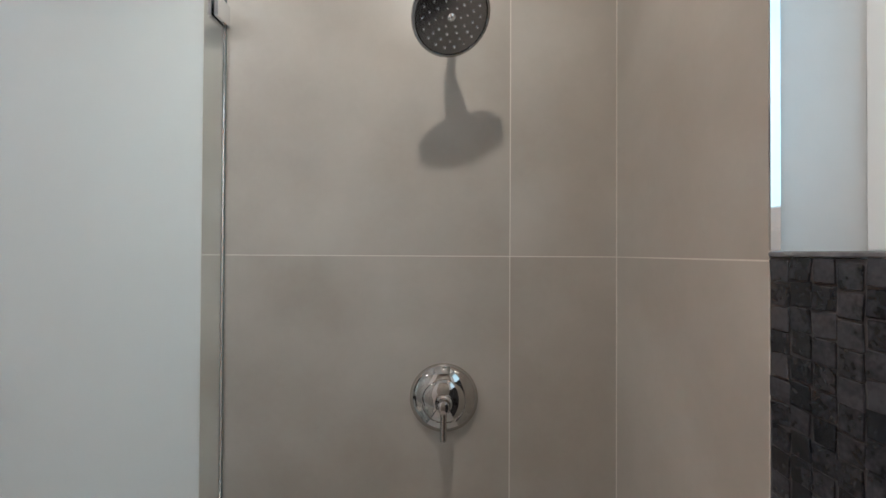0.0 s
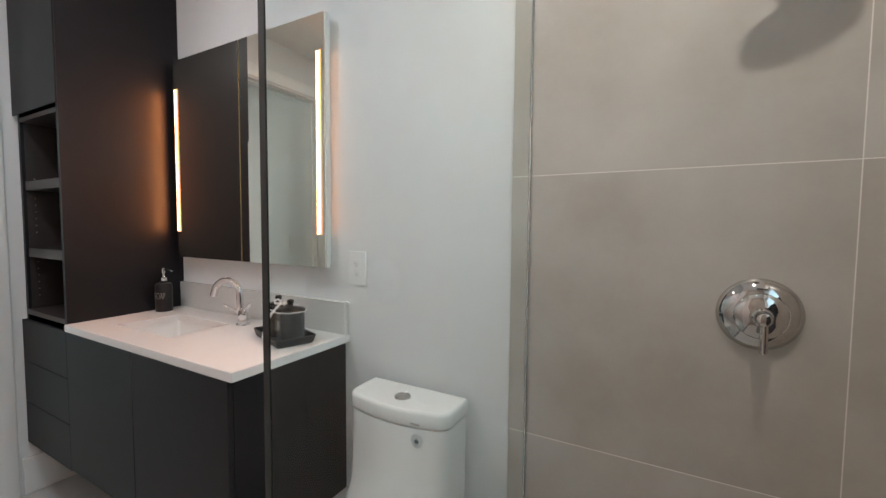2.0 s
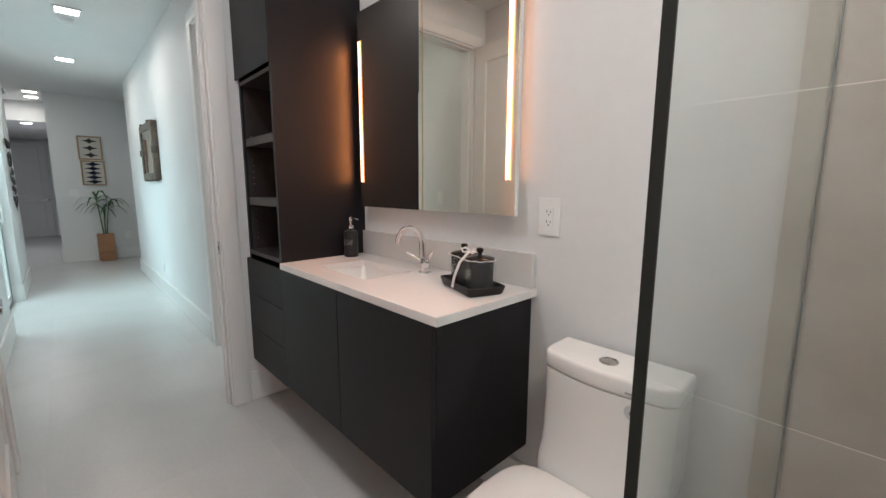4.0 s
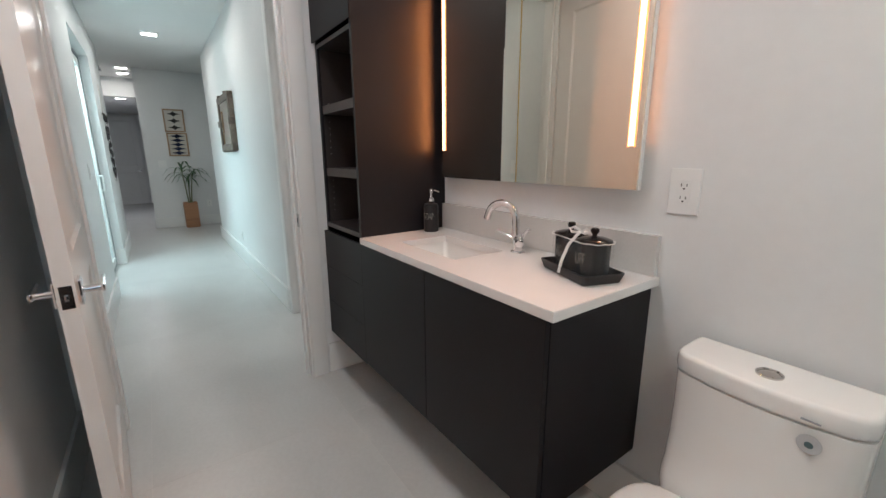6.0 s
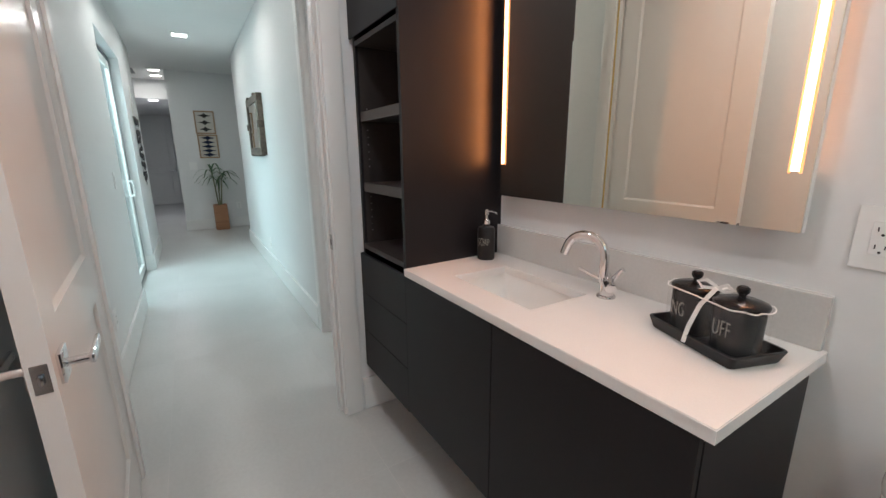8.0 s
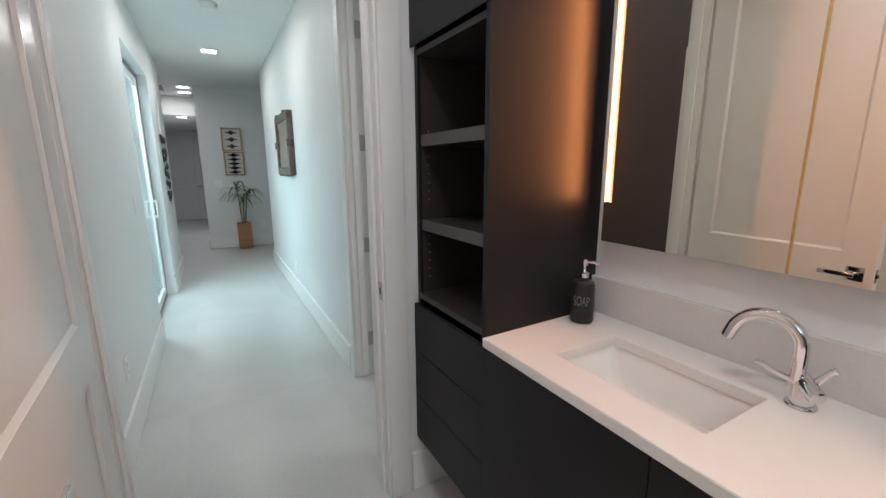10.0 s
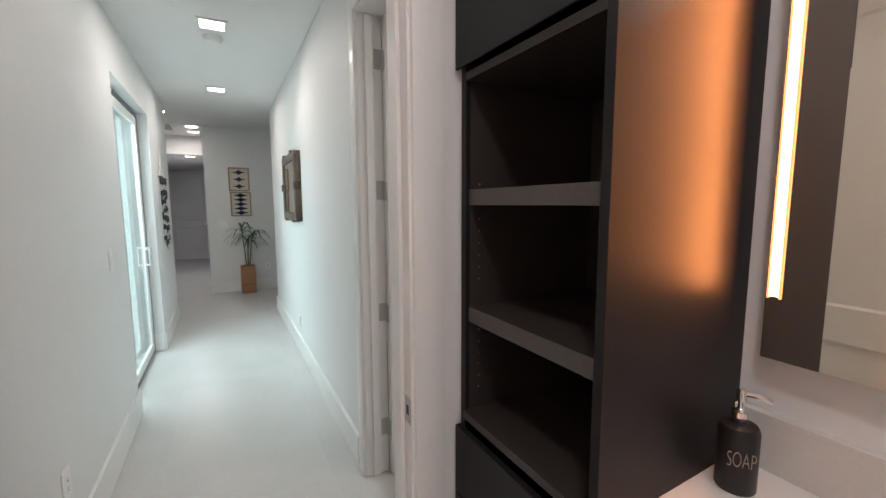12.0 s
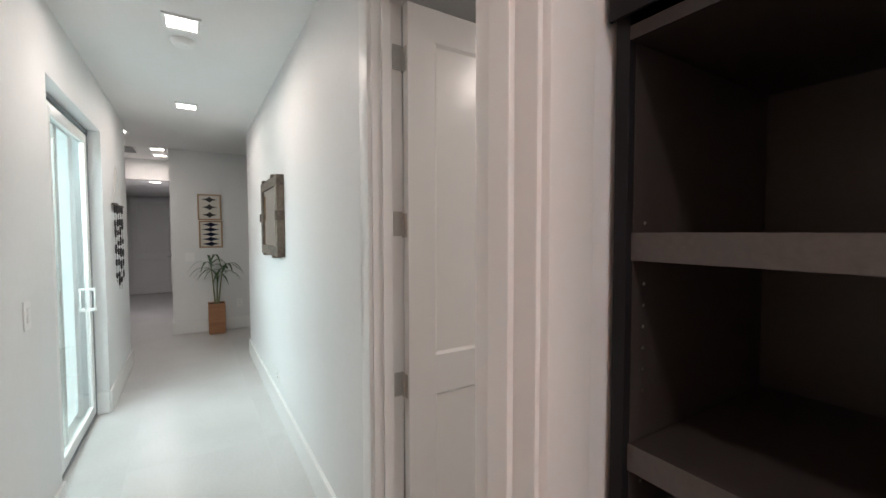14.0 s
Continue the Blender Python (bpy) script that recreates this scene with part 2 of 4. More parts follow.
def part(name, bm, mat, parent=None, label="", smooth=False, kind="", category="", turn=None):
    """Links a bmesh, built in the world's metres, as one mesh object under a thing or a part."""
    top = parent
    while top is not None and top.parent is not None:
        top = top.parent
    o = origin.get(top.name, Vector((0, 0, 0))) if top is not None else Vector((0, 0, 0))
    bmesh.ops.recalc_face_normals(bm, faces=bm.faces[:])
    bmesh.ops.translate(bm, verts=bm.verts[:], vec=-o)
    if turn:
        bmesh.ops.rotate(bm, verts=bm.verts[:], cent=(0, 0, 0), matrix=Matrix.Rotation(turn, 3, "Z"))
    me = bpy.data.meshes.new(name)
    bm.to_mesh(me)
    bm.free()
    me.materials.append(mat)
    if smooth:
        me.shade_smooth()
        me.set_sharp_from_angle(angle=radians(35))
    ob = new(name, me)
    ob.parent = parent
    return tagged(ob, label, category, "", kind)


def one(name, boxes, mat, parent=None, label="", bevel=0.0, kind="", category="", smooth=False, turn=None):
    bm = bmesh.new()
    for b in boxes:
        box(bm, *b, bevel=bevel)
    return part(name, bm, mat, parent, label, smooth, kind, category, turn)


def setting(name, boxes, mat, label="", bevel=0.0):
    return one(name, boxes, mat, None, label, bevel, "structure")


def lettering(text, size, m, mat, parent, name, depth=0.0004):
    cu = bpy.data.curves.new(name, "FONT")
    cu.offset = -0.00085
    cu.body, cu.size, cu.extrude, cu.align_x = text, size, depth, "CENTER"
    tmp = new(name, cu)
    me = bpy.data.meshes.new_from_object(tmp.evaluated_get(bpy.context.evaluated_depsgraph_get()))
    bpy.data.objects.remove(tmp)
    me.materials.append(mat)
    ob = new(name, me)
    ob.parent = parent
    ob.matrix_basis = Matrix.Translation(-origin[parent.name]) @ m
    return ob


# ---- the plan ----
NORTH, TILE_N, EAST, WEST, SOUTH = 1.02, 1.01, 0.402, -2.872, -0.60
HALL_S, HALL_N, TOP, JAMB = -0.595, 0.602, 2.69, -3.0
DOOR_TOP, BASE = 2.362, 0.18
CAB_F, VAN_F = 0.54, 0.551

setting("ceiling", [(-15.2, 0.75, -3.6, 3.2, TOP, TOP + 0.1)], CEILING, "flat white painted ceiling")
wall = setting
wall("wall_north", [(WEST, -0.634, NORTH, NORTH + 0.12, 0, TOP), (-0.634, EAST + 0.14, TILE_N + 0.012, NORTH + 0.12, 0, TOP)], PAINT, "white painted wall behind vanity and toilet")
wall("wall_south", [(WEST, EAST + 0.14, SOUTH - 0.12, SOUTH, 0, TOP)], PAINT, "white painted bathroom wall")
wall("wall_west", [(JAMB, WEST, 0.425, HALL_N, 0, TOP), (JAMB, WEST, HALL_N, NORTH + 0.12, 0, TOP), (JAMB, WEST, SOUTH - 0.12, -0.475, 0, TOP), (JAMB, WEST, -0.475, 0.425, DOOR_TOP + 0.02, TOP)],
     PAINT, "white painted wall with the bathroom doorway")
SILL, WIN_N, WIN_S, WIN_TOP = 1.455, 0.535, -0.45, 2.25
wall("wall_east", [(EAST + 0.012, EAST + 0.19, WIN_N, NORTH + 0.12, 0, TOP), (EAST + 0.012, EAST + 0.19, WIN_S, WIN_N, 0, SILL), (EAST + 0.012, EAST + 0.19, WIN_S, WIN_N, WIN_TOP, TOP),
                   (EAST + 0.012, EAST + 0.19, SOUTH - 0.12, WIN_S, 0, TOP)], PAINT, "shower wall with a recessed window")
# hall
HD0, HD1 = -3.918, -3.11
SL0, SL1, SL_TOP = -6.76, -5.325, 2.312
wall("hall_wall_north", [(HD1 + 0.02, JAMB, HALL_N, HALL_N + 0.12, 0, TOP), (HD0 - 0.02, HD1 + 0.02, HALL_N, HALL_N + 0.12, DOOR_TOP + 0.02, TOP), (-7.95, HD0 - 0.02, HALL_N, HALL_N + 0.12, 0, TOP),
                         (-7.95, -7.83, HALL_N + 0.12, 3.1, 0, TOP)], PAINT, "white painted hallway wall with a doorway")
wall("hall_wall_south", [(SL1, JAMB, HALL_S - 0.17, HALL_S, 0, TOP), (SL0, SL1, HALL_S - 0.17, HALL_S, SL_TOP, TOP), (-8.15, SL0, HALL_S - 0.17, HALL_S, 0, TOP),
                         (-8.15, -8.03, -3.5, HALL_S - 0.17, 0, TOP)], PAINT, "white painted hallway wall with a sliding door opening")
wall("end_wall", [(-9.62, -9.50, -0.247, 3.1, 0, TOP), (-10.70, -9.62, -0.247, -0.134, 0, TOP)], PAINT, "white painted wall at the end of the hallway")
wall("alcove_wall", [(-14.72, -14.6, -1.6, 0.2, 0, 2.355), (-14.6, -10.82, -1.47, -1.35, 0, 2.355), (-14.6, -10.82, -0.10, 0.02, 0, 2.355), (-10.82, -10.70, -3.5, -1.35, 0, TOP),
                     (-10.82, -10.70, -1.35, -0.134, 2.355, TOP), (-10.82, -10.70, -0.134, 0.02, 0, TOP)], PAINT, "grey shaded walls of the far passage")
setting("alcove_ceiling", [(-14.72, -10.82, -1.6, 0.2, 2.355, 2.5)], CEILING, "lower ceiling of the far passage")
wall("far_wall", [(-9.50, -7.83, 3.1, 3.2, 0, TOP), (-10.82, -8.03, -3.6, -3.5, 0, TOP)], PAINT, "plain white wall")
wall("bedroom_wall", [(-6.0, -5.9, HALL_N + 0.12, 3.0, 0, TOP), (-5.9, -1.4, 3.0, 3.1, 0, TOP), (-1.5, -1.4, NORTH + 0.12, 3.0, 0, TOP)], PAINT, "plain wall of the side room")

# ---- trim ----


def baseboard(runs, name="baseboard", height=BASE):
    bm = bmesh.new()
    for x0, x1, y0, y1 in runs:
        box(bm, x0, x1, y0, y1, 0.002, height, bevel=0.002, segments=1)
    return part(name, bm, TRIM, None, "white painted flat baseboard", False, "structure")


T = 0.016
baseboard([(WEST, WEST + T, 0.512, NORTH - T), (WEST, WEST + T, SOUTH + T, -0.562)])
baseboard([(WEST, -0.63, NORTH - T, NORTH), (WEST, -0.62, SOUTH, SOUTH + T)])
baseboard([(-7.95 - T, HD0 - 0.105, HALL_N - T - 0.004, HALL_N), (-7.95 - T, -7.95, HALL_N, 3.1)])
baseboard([(SL1, JAMB - 0.02, HALL_S, HALL_S + T), (-8.15 - T, SL0, HALL_S, HALL_S + T), (SL0, SL0 + T, HALL_S - 0.09, HALL_S), (-8.15 - T, -8.15, -3.5, HALL_S)])
baseboard([(-9.50, -9.50 + T, -0.247 - T, 3.1), (-10.70, -9.50, -0.247 - T, -0.247), (-14.6, -10.9, -1.35, -1.35 + T)])


CASING = ((0.0, 0.0), (0.0, 0.0140), (0.0012, 0.0162), (0.0032, 0.0170), (0.0818, 0.0170), (0.0838, 0.0162), (0.0850, 0.0140), (0.085, 0.0))


def casing_run(bm, face, normal, start, away, lo, hi, axis, level=False):
    """One flat casing board. start: where the opening ends; away: +1 or -1 from it; lo, hi: the board's two ends."""
    rings = []
    for end in (lo, hi):
        ring = []
        for a, d in CASING:
            across, out = start + away * a, face + normal * d
            along, up = (end, across) if level else (across, end)
            ring.append((along, out, up) if axis == "x" else (out, along, up))
        rings.append([bm.verts.new(p) for p in ring])
    n = len(CASING)
    for k in range(n):
        bm.faces.new((rings[0][k], rings[0][(k + 1) % n], rings[1][(k + 1) % n], rings[1][k]))
    for ring in rings:
        bm.faces.new(ring)


def casing(name, face, normal, e0, e1, top, axis, sides=(True, True)):
    bm = bmesh.new()
    if sides[0]:
        casing_run(bm, face, normal, e0, -1, 0.002, top, axis)
    if sides[1]:
        casing_run(bm, face, normal, e1, 1, 0.002, top, axis)
    casing_run(bm, face, normal, top, 1, e0 - 0.085, e1 + 0.085, axis, level=True)
    return part(name, bm, TRIM, None, "white painted flat door casing", True, "structure")


casing("door_casing", WEST, 1, -0.475 + 0.012, 0.425 - 0.012, DOOR_TOP + 0.012, "y")
casing("door_casing", JAMB, -1, -0.475 + 0.012, 0.425 - 0.012, DOOR_TOP + 0.012, "y")
casing("door_casing", HALL_N, -1, HD0 - 0.008, HD1 + 0.008, DOOR_TOP + 0.012, "x", (True, False))
setting("door_jamb", [(JAMB - 0.002, WEST + 0.002, 0.405, 0.424, 0.002, DOOR_TOP), (JAMB - 0.002, WEST + 0.002, -0.474, -0.455, 0.002, DOOR_TOP), (JAMB - 0.002, WEST + 0.002, -0.474, 0.424, DOOR_TOP, DOOR_TOP + 0.019)],
        TRIM, "white painted door jamb", 0.001)
setting("door_stop", [(JAMB + 0.044, JAMB + 0.088, 0.393, 0.4045, 0.002, DOOR_TOP - 0.0005), (JAMB + 0.044, JAMB + 0.088, -0.4545, -0.443, 0.002, DOOR_TOP - 0.0005), (JAMB + 0.044, JAMB + 0.088, -0.443, 0.393, DOOR_TOP - 0.012, DOOR_TOP - 0.0005)],
        TRIM, "white painted door stop", 0.0015)
setting("door_jamb", [(HD0 - 0.019, HD0, HALL_N - 0.002, HALL_N + 0.122, 0.002, DOOR_TOP), (HD1, HD1 + 0.019, HALL_N - 0.002, HALL_N + 0.122, 0.002, DOOR_TOP), (HD0 - 0.019, HD1 + 0.019, HALL_N - 0.002, HALL_N + 0.122, DOOR_TOP, DOOR_TOP + 0.019)],
        TRIM, "white painted door jamb", 0.001)
setting("door_stop", [(HD0 + 0.0005, HD0 + 0.012, HALL_N + 0.035, HALL_N + 0.072, 0.002, DOOR_TOP - 0.0005), (HD1 - 0.012, HD1 - 0.0005, HALL_N + 0.035, HALL_N + 0.072, 0.002, DOOR_TOP - 0.0005)], TRIM, "white painted door stop", 0.0015)

# ---- doors ----


def panel_leaf(bm, width, height, thick=0.040, stile=0.118, top=0.125, mid0=0.835, mid1=0.992, low=0.22, depth=0.009):
    """A two-panel leaf, its hinge edge at x = 0, its two faces at y = 0 and y = -thick."""
    for x0, x1, z0, z1 in ((0, stile, 0, height), (width - stile, width, 0, height), (stile, width - stile, 0, low), (stile, width - stile, mid0, mid1), (stile, width - stile, height - top, height)):
        box(bm, x0, x1, -thick, 0, z0, z1)
    for z0, z1 in ((low, mid0), (mid1, height - top)):
        box(bm, stile, width - stile, -thick + depth, -depth, z0, z1)
        for side in (0, -thick):
            s = -1 if side == 0 else 1
            # bevelled moulding round each panel
            o = [(stile, z0), (width - stile, z0), (width - stile, z1), (stile, z1)]
            i = [(stile + 0.012, z0 + 0.012), (width - stile - 0.012, z0 + 0.012), (width - stile - 0.012, z1 - 0.012), (stile + 0.012, z1 - 0.012)]
            ov = [bm.verts.new((x, side + s * 0.001, z)) for x, z in o]
            iv = [bm.verts.new((x, side + s * (depth - 0.0005), z)) for x, z in i]
            for k in range(4):
                bm.faces.new((ov[k], ov[(k + 1) % 4], iv[(k + 1) % 4], iv[k]))


def lever(bm_rose, bm_bar, x, y, z, side, way=-1):
    """A square rose on the face at y, side +1 or -1 outwards, and a lever towards -x or +x."""
    y0, y1 = sorted((y, y + side * 0.009))
    box(bm_rose, x - 0.032, x + 0.032, y0, y1, z - 0.032, z + 0.032, bevel=0.0015)
    tube(bm_rose, [(x, y + side * 0.009, z), (x, y + side * 0.052, z)], 0.0095, 16)
    y0, y1 = sorted((y + side * 0.046, y + side * 0.056))
    x0, x1 = sorted((x - way * 0.013, x + way * 0.115))
    box(bm_bar, x0, x1, y0, y1, z - 0.010, z + 0.010, bevel=0.003)


def door_leaf(name, width, at, angle, label, handle=True, hinges=(0.253, 0.886, 1.518, 2.152), height=2.352, hinge_side=0.0):
    ob = thing(name, (0, 0, 0), label, "door", kind="structure")
    bm = bmesh.new()
    panel_leaf(bm, width, height)
    leaf = part("leaf", bm, DOORPAINT, ob, smooth=False)
    if handle:
        for side, y in ((1, 0.0), (-1, -0.040)):
            rose, bar = bmesh.new(), bmesh.new()
            lever(rose, bar, width - 0.062, y, 0.898, side)
            r = part("rose", rose, CHROME, ob, "square chrome rose", True)
            part("lever", bar, CHROME, r, "chrome lever", True)
        bm = bmesh.new()
        box(bm, width, width + 0.0015, -0.033, -0.007, 0.898 - 0.030, 0.898 + 0.030, bevel=0.0006, segments=1)
        plate = part("latch_plate", bm, DARK_CHROME, ob, "dark metal latch plate", True)
        bm = bmesh.new()
        box(bm, width + 0.0015, width + 0.009, -0.025, -0.015, 0.898 - 0.009, 0.898 + 0.009, bevel=0.002)
        part("latch", bm, DARK_CHROME, plate, smooth=True)
    for z in hinges:
        bm = bmesh.new()
        k = 0.004 if hinge_side == 0 else -0.044
        tube(bm, [(-0.002, k, z - 0.052), (-0.002, k, z + 0.044)], 0.0055, 10)
        box(bm, -0.0025, -0.0002, -0.030 if k > 0 else -0.040, 0.0 if k > 0 else -0.010, z - 0.050, z + 0.042)
        part("hinge", bm, NICKEL, ob, "satin nickel hinge", True)
    ob.matrix_world = Matrix.Translation(at) @ Matrix.Rotation(angle, 4, "Z")
    return ob


door_leaf("door_1", 0.828, (-2.848, -0.452, 0.008), radians(4.1), "open white two-panel door with a chrome lever, standing at the bathroom doorway", hinge_side=1)
hall_door = door_leaf("door_2", 0.80, (-3.914, 0.728, 0.008), radians(90), "open white two-panel door off the hallway with satin hinges", handle=False, hinge_side=0)
bm = bmesh.new()
for z in (0.261, 0.894, 1.526, 2.160):
    box(bm, HD0 + 0.0005, HD0 + 0.003, 0.684, 0.722, z - 0.045, z + 0.050, bevel=0.001, segments=1)
part("hinge_leaf", bm, NICKEL, None, "satin nickel hinge leaves on the jamb", True, "structure")
door_leaf("door_3", 0.86, (-14.56, -1.22, 0.008), radians(90), "closed grey-white two-panel door at the far end", handle=True, height=2.29)
casing("door_casing", -14.6, 1, -1.225, -0.35, 2.305, "y")
for n, z in enumerate((0.914,)):
    s = thing("strike_plate", (-2.90, 0.405, z), "small satin metal strike plate on the door jamb", "strike plate")
    bm = bmesh.new()
    box(bm, -2.908, -2.871, 0.4030, 0.4048, z - 0.036, z + 0.036, bevel=0.0006, segments=1)
    plate = part("plate", bm, NICKEL, s, smooth=True)
    bm = bmesh.new()
    box(bm, -2.897, -2.883, 0.4022, 0.4030, z - 0.013, z + 0.013)
    part("latch_hole", bm, SLOT, s)

# ---- sliding door to the patio ----


def framed(name, x0, x1, y0, y1, z0, z1, w, parent, frame_mat, label):
    bm = bmesh.new()
    box(bm, x0, x0 + w, y0, y1, z0, z1, bevel=0.002)
    box(bm, x1 - w, x1, y0, y1, z0, z1, bevel=0.002)
    box(bm, x0 + w, x1 - w, y0, y1, z0, z0 + w, bevel=0.002)
    box(bm, x0 + w, x1 - w, y0, y1, z1 - w, z1, bevel=0.002)
    sash = part(name, bm, frame_mat, parent, label, True)
    bm = bmesh.new()
    box(bm, x0 + w - 0.005, x1 - w + 0.005, (y0 + y1) / 2 - 0.003, (y0 + y1) / 2 + 0.003, z0 + w - 0.005, z1 - w + 0.005)
    pane = part("pane", bm, PANE, sash, "clear glass pane")
    pane.visible_shadow = False
    return sash


slider = thing("sliding_door", ((SL0 + SL1) / 2, -0.71, 0), "white-framed glass sliding door set deep in the hallway wall", "sliding door", kind="structure")
one("door_frame", [(SL0, SL0 + 0.03, -0.765, -0.675, 0.004, SL_TOP), (SL1 - 0.03, SL1, -0.765, -0.675, 0.004, SL_TOP), (SL0 + 0.03, SL1 - 0.03, -0.765, -0.675, SL_TOP - 0.03, SL_TOP),
                   (SL0 + 0.03, SL1 - 0.03, -0.765, -0.675, 0.004, 0.022)], STEEL, slider, "grey aluminium frame and track", 0.002)
moving = framed("sash", SL0 + 0.03, -5.70, -0.715, -0.680, 0.03, SL_TOP - 0.045, 0.075, slider, TRIM, "white sliding sash")
framed("sash", -6.10, SL1 - 0.03, -0.760, -0.727, 0.03, SL_TOP - 0.045, 0.075, slider, TRIM, "white fixed sash")
bm = bmesh.new()
for y0, y1 in ((-0.680, -0.650), (-0.745, -0.715)):
    for z in (0.885, 1.045):
        box(bm, SL0 + 0.088, SL0 + 0.108, min(y0, y1), max(y0, y1), z - 0.012, z + 0.012, bevel=0.002)
    yy = y1 if y0 == -0.680 else y0
    box(bm, SL0 + 0.088, SL0 + 0.108, yy - 0.006, yy + 0.006, 0.873, 1.057, bevel=0.003)
part("pull_handle", bm, TRIM, slider, "white pull handle", True)
one("lock", [(-5.82, -5.79, -0.6795, -0.672, 1.05, 1.14)], NICKEL, slider, "small grey metal lock", 0.002)

# ---- shower window ----
win = thing("window_1", (EAST + 0.14, 0.0, SILL), "white-framed frosted window recessed above the shower's dark mosaic", "window", kind="structure")
x0, x1 = EAST + 0.122, EAST + 0.186
one("window_frame", [(x0, x1, WIN_N - 0.040, WIN_N, SILL + 0.012, WIN_TOP), (x0, x1, WIN_S, WIN_S + 0.04, SILL + 0.012, WIN_TOP), (x0, x1, WIN_S + 0.04, WIN_N - 0.04, WIN_TOP - 0.04, WIN_TOP),
                     (x0, x1, WIN_S + 0.04, WIN_N - 0.04, SILL + 0.012, SILL + 0.05)], TRIM, win, "white window frame", 0.003)
one("sash", [(x0 + 0.018, x1 - 0.01, WIN_N - 0.085, WIN_N - 0.041, SILL + 0.05, WIN_TOP - 0.04), (x0 + 0.018, x1 - 0.01, WIN_S + 0.041, WIN_S + 0.085, SILL + 0.05, WIN_TOP - 0.04),
             (x0 + 0.018, x1 - 0.01, WIN_S + 0.085, WIN_N - 0.085, SILL + 0.05, SILL + 0.09), (x0 + 0.018, x1 - 0.01, WIN_S + 0.085, WIN_N - 0.085, WIN_TOP - 0.08, WIN_TOP - 0.04)], TRIM, win, "white sash", 0.003)
p = one("pane", [(x0 + 0.035, x0 + 0.041, WIN_S + 0.08, WIN_N - 0.08, SILL + 0.085, WIN_TOP - 0.075)], FROST, win, "frosted glass pane")
p.visible_shadow = False
setting("window_sill", [(EAST - 0.002, x0 - 0.001, WIN_S, WIN_N, SILL + 0.005, SILL + 0.012)], SILL_STONE, "thin grey stone sill", 0.002)
setting("tile_edge_trim", [(EAST - 0.001, EAST + 0.0115, WIN_N - 0.004, WIN_N - 0.0005, SILL + 0.013, WIN_TOP)], CHROME, "polished metal tile edge trim")

# ---- glass screen ----
screen = thing("shower_screen", (-0.5755, TILE_N, 0.0), "clear frameless glass shower panel with a dark polished edge", "shower screen")
SKEW = radians(-1.1)
p = one("pane", [(-0.5803, -0.5707, 0.1225, TILE_N - 0.004, 0.012, 2.30)], GLASS, screen, "clear glass panel", turn=SKEW)
p.visible_shadow = False
one("polished_edge", [(-0.5803, -0.5707, 0.1203, 0.1221, 0.012, 2.30)], GLASS_EDGE, screen, "dark polished edge", turn=SKEW)
one("wall_seal", [(-0.5820, -0.5806, TILE_N - 0.0050, TILE_N - 0.0005, 0.012, 2.30), (-0.5703, -0.5690, TILE_N - 0.0050, TILE_N - 0.0005, 0.012, 2.30)], GLASS_STRIP, screen, "thin clear seal")
for z in (2.05, 0.30):
    clip = one("clamp", [(-0.592, -0.5818, TILE_N - 0.055, TILE_N - 0.001, z - 0.026, z + 0.026), (-0.5695, -0.560, TILE_N - 0.055, TILE_N - 0.001, z - 0.026, z + 0.026)], CHROME, screen, "square chrome wall clamp", 0.0015)
one("threshold", [(-0.62, -0.55, SOUTH, TILE_N - 0.001, 0.001, 0.010)], SILL_STONE, None, "low stone threshold of the shower", 0.002, "structure")

# out of view; added so the chrome valve reflects something darker than white paint
setting("shower_back_wall", [(-0.585, EAST + 0.012, SOUTH, SOUTH + 0.010, 0.012, TOP)], WALL_TILE, "unseen beige-grey tile slab added to darken the chrome's reflections")

# ---- shower fittings ----
HEAD = Vector((-0.006, 0.845, 1.952))
fall = Vector((0.22, -0.60, -0.77)).normalized()
head = thing("shower_fitting", (HEAD.x, TILE_N, 2.04), "round chrome shower head on a short arm", "shower head")
bm = bmesh.new()
lathe(bm, [(0.034, 0.0), (0.034, 0.003), (0.028, 0.010), (0.012, 0.014)], (HEAD.x, TILE_N, 2.045), 28, "-y")
part("flange", bm, CHROME, head, smooth=True)
bm = bmesh.new()
back = HEAD - fall * 0.075
tube(bm, [(HEAD.x, TILE_N - 0.004, 2.045), (HEAD.x, TILE_N - 0.03, 2.046), (HEAD.x, TILE_N - 0.055, 2.04), tuple(back - fall * 0.01)], 0.0095, 14)
part("arm", bm, CHROME, head, smooth=True)
spin = fall.to_track_quat("Z", "Y").to_matrix().to_4x4()
bm = bmesh.new()
lathe(bm, [(0.012, -0.085), (0.016, -0.075), (0.017, -0.060), (0.021, -0.052), (0.021, -0.030), (0.040, -0.026), (0.074, -0.017), (0.083, -0.010), (0.0845, -0.003), (0.083, 0.0015), (0.078, 0.003), (0.076, -0.001)], (0, 0, 0), 48)
bmesh.ops.transform(bm, matrix=Matrix.Translation(HEAD) @ spin, verts=bm.verts[:])
shell = part("shell", bm, DARK_CHROME, head, "smoked chrome shell", True)
bm = bmesh.new()
lathe(bm, [(0.0755, -0.002), (0.0755, 0.0005), (0.02, 0.002), (0.0, 0.002)], (0, 0, 0), 48)
bmesh.ops.transform(bm, matrix=Matrix.Translation(HEAD) @ spin, verts=bm.verts[:])
part("spray_face", bm, DARK_CHROME, head, "dark mirrored spray face", True)
bm = bmesh.new()
spots = [(0.0, 0.0, 0.0075)]
for ring, count in ((0.020, 6), (0.034, 10), (0.048, 14), (0.062, 18)):
    spots += [(ring * math.cos(a), ring * math.sin(a), 0.0028) for a in np.linspace(0, 2 * math.pi, count, endpoint=False) + ring * 9]
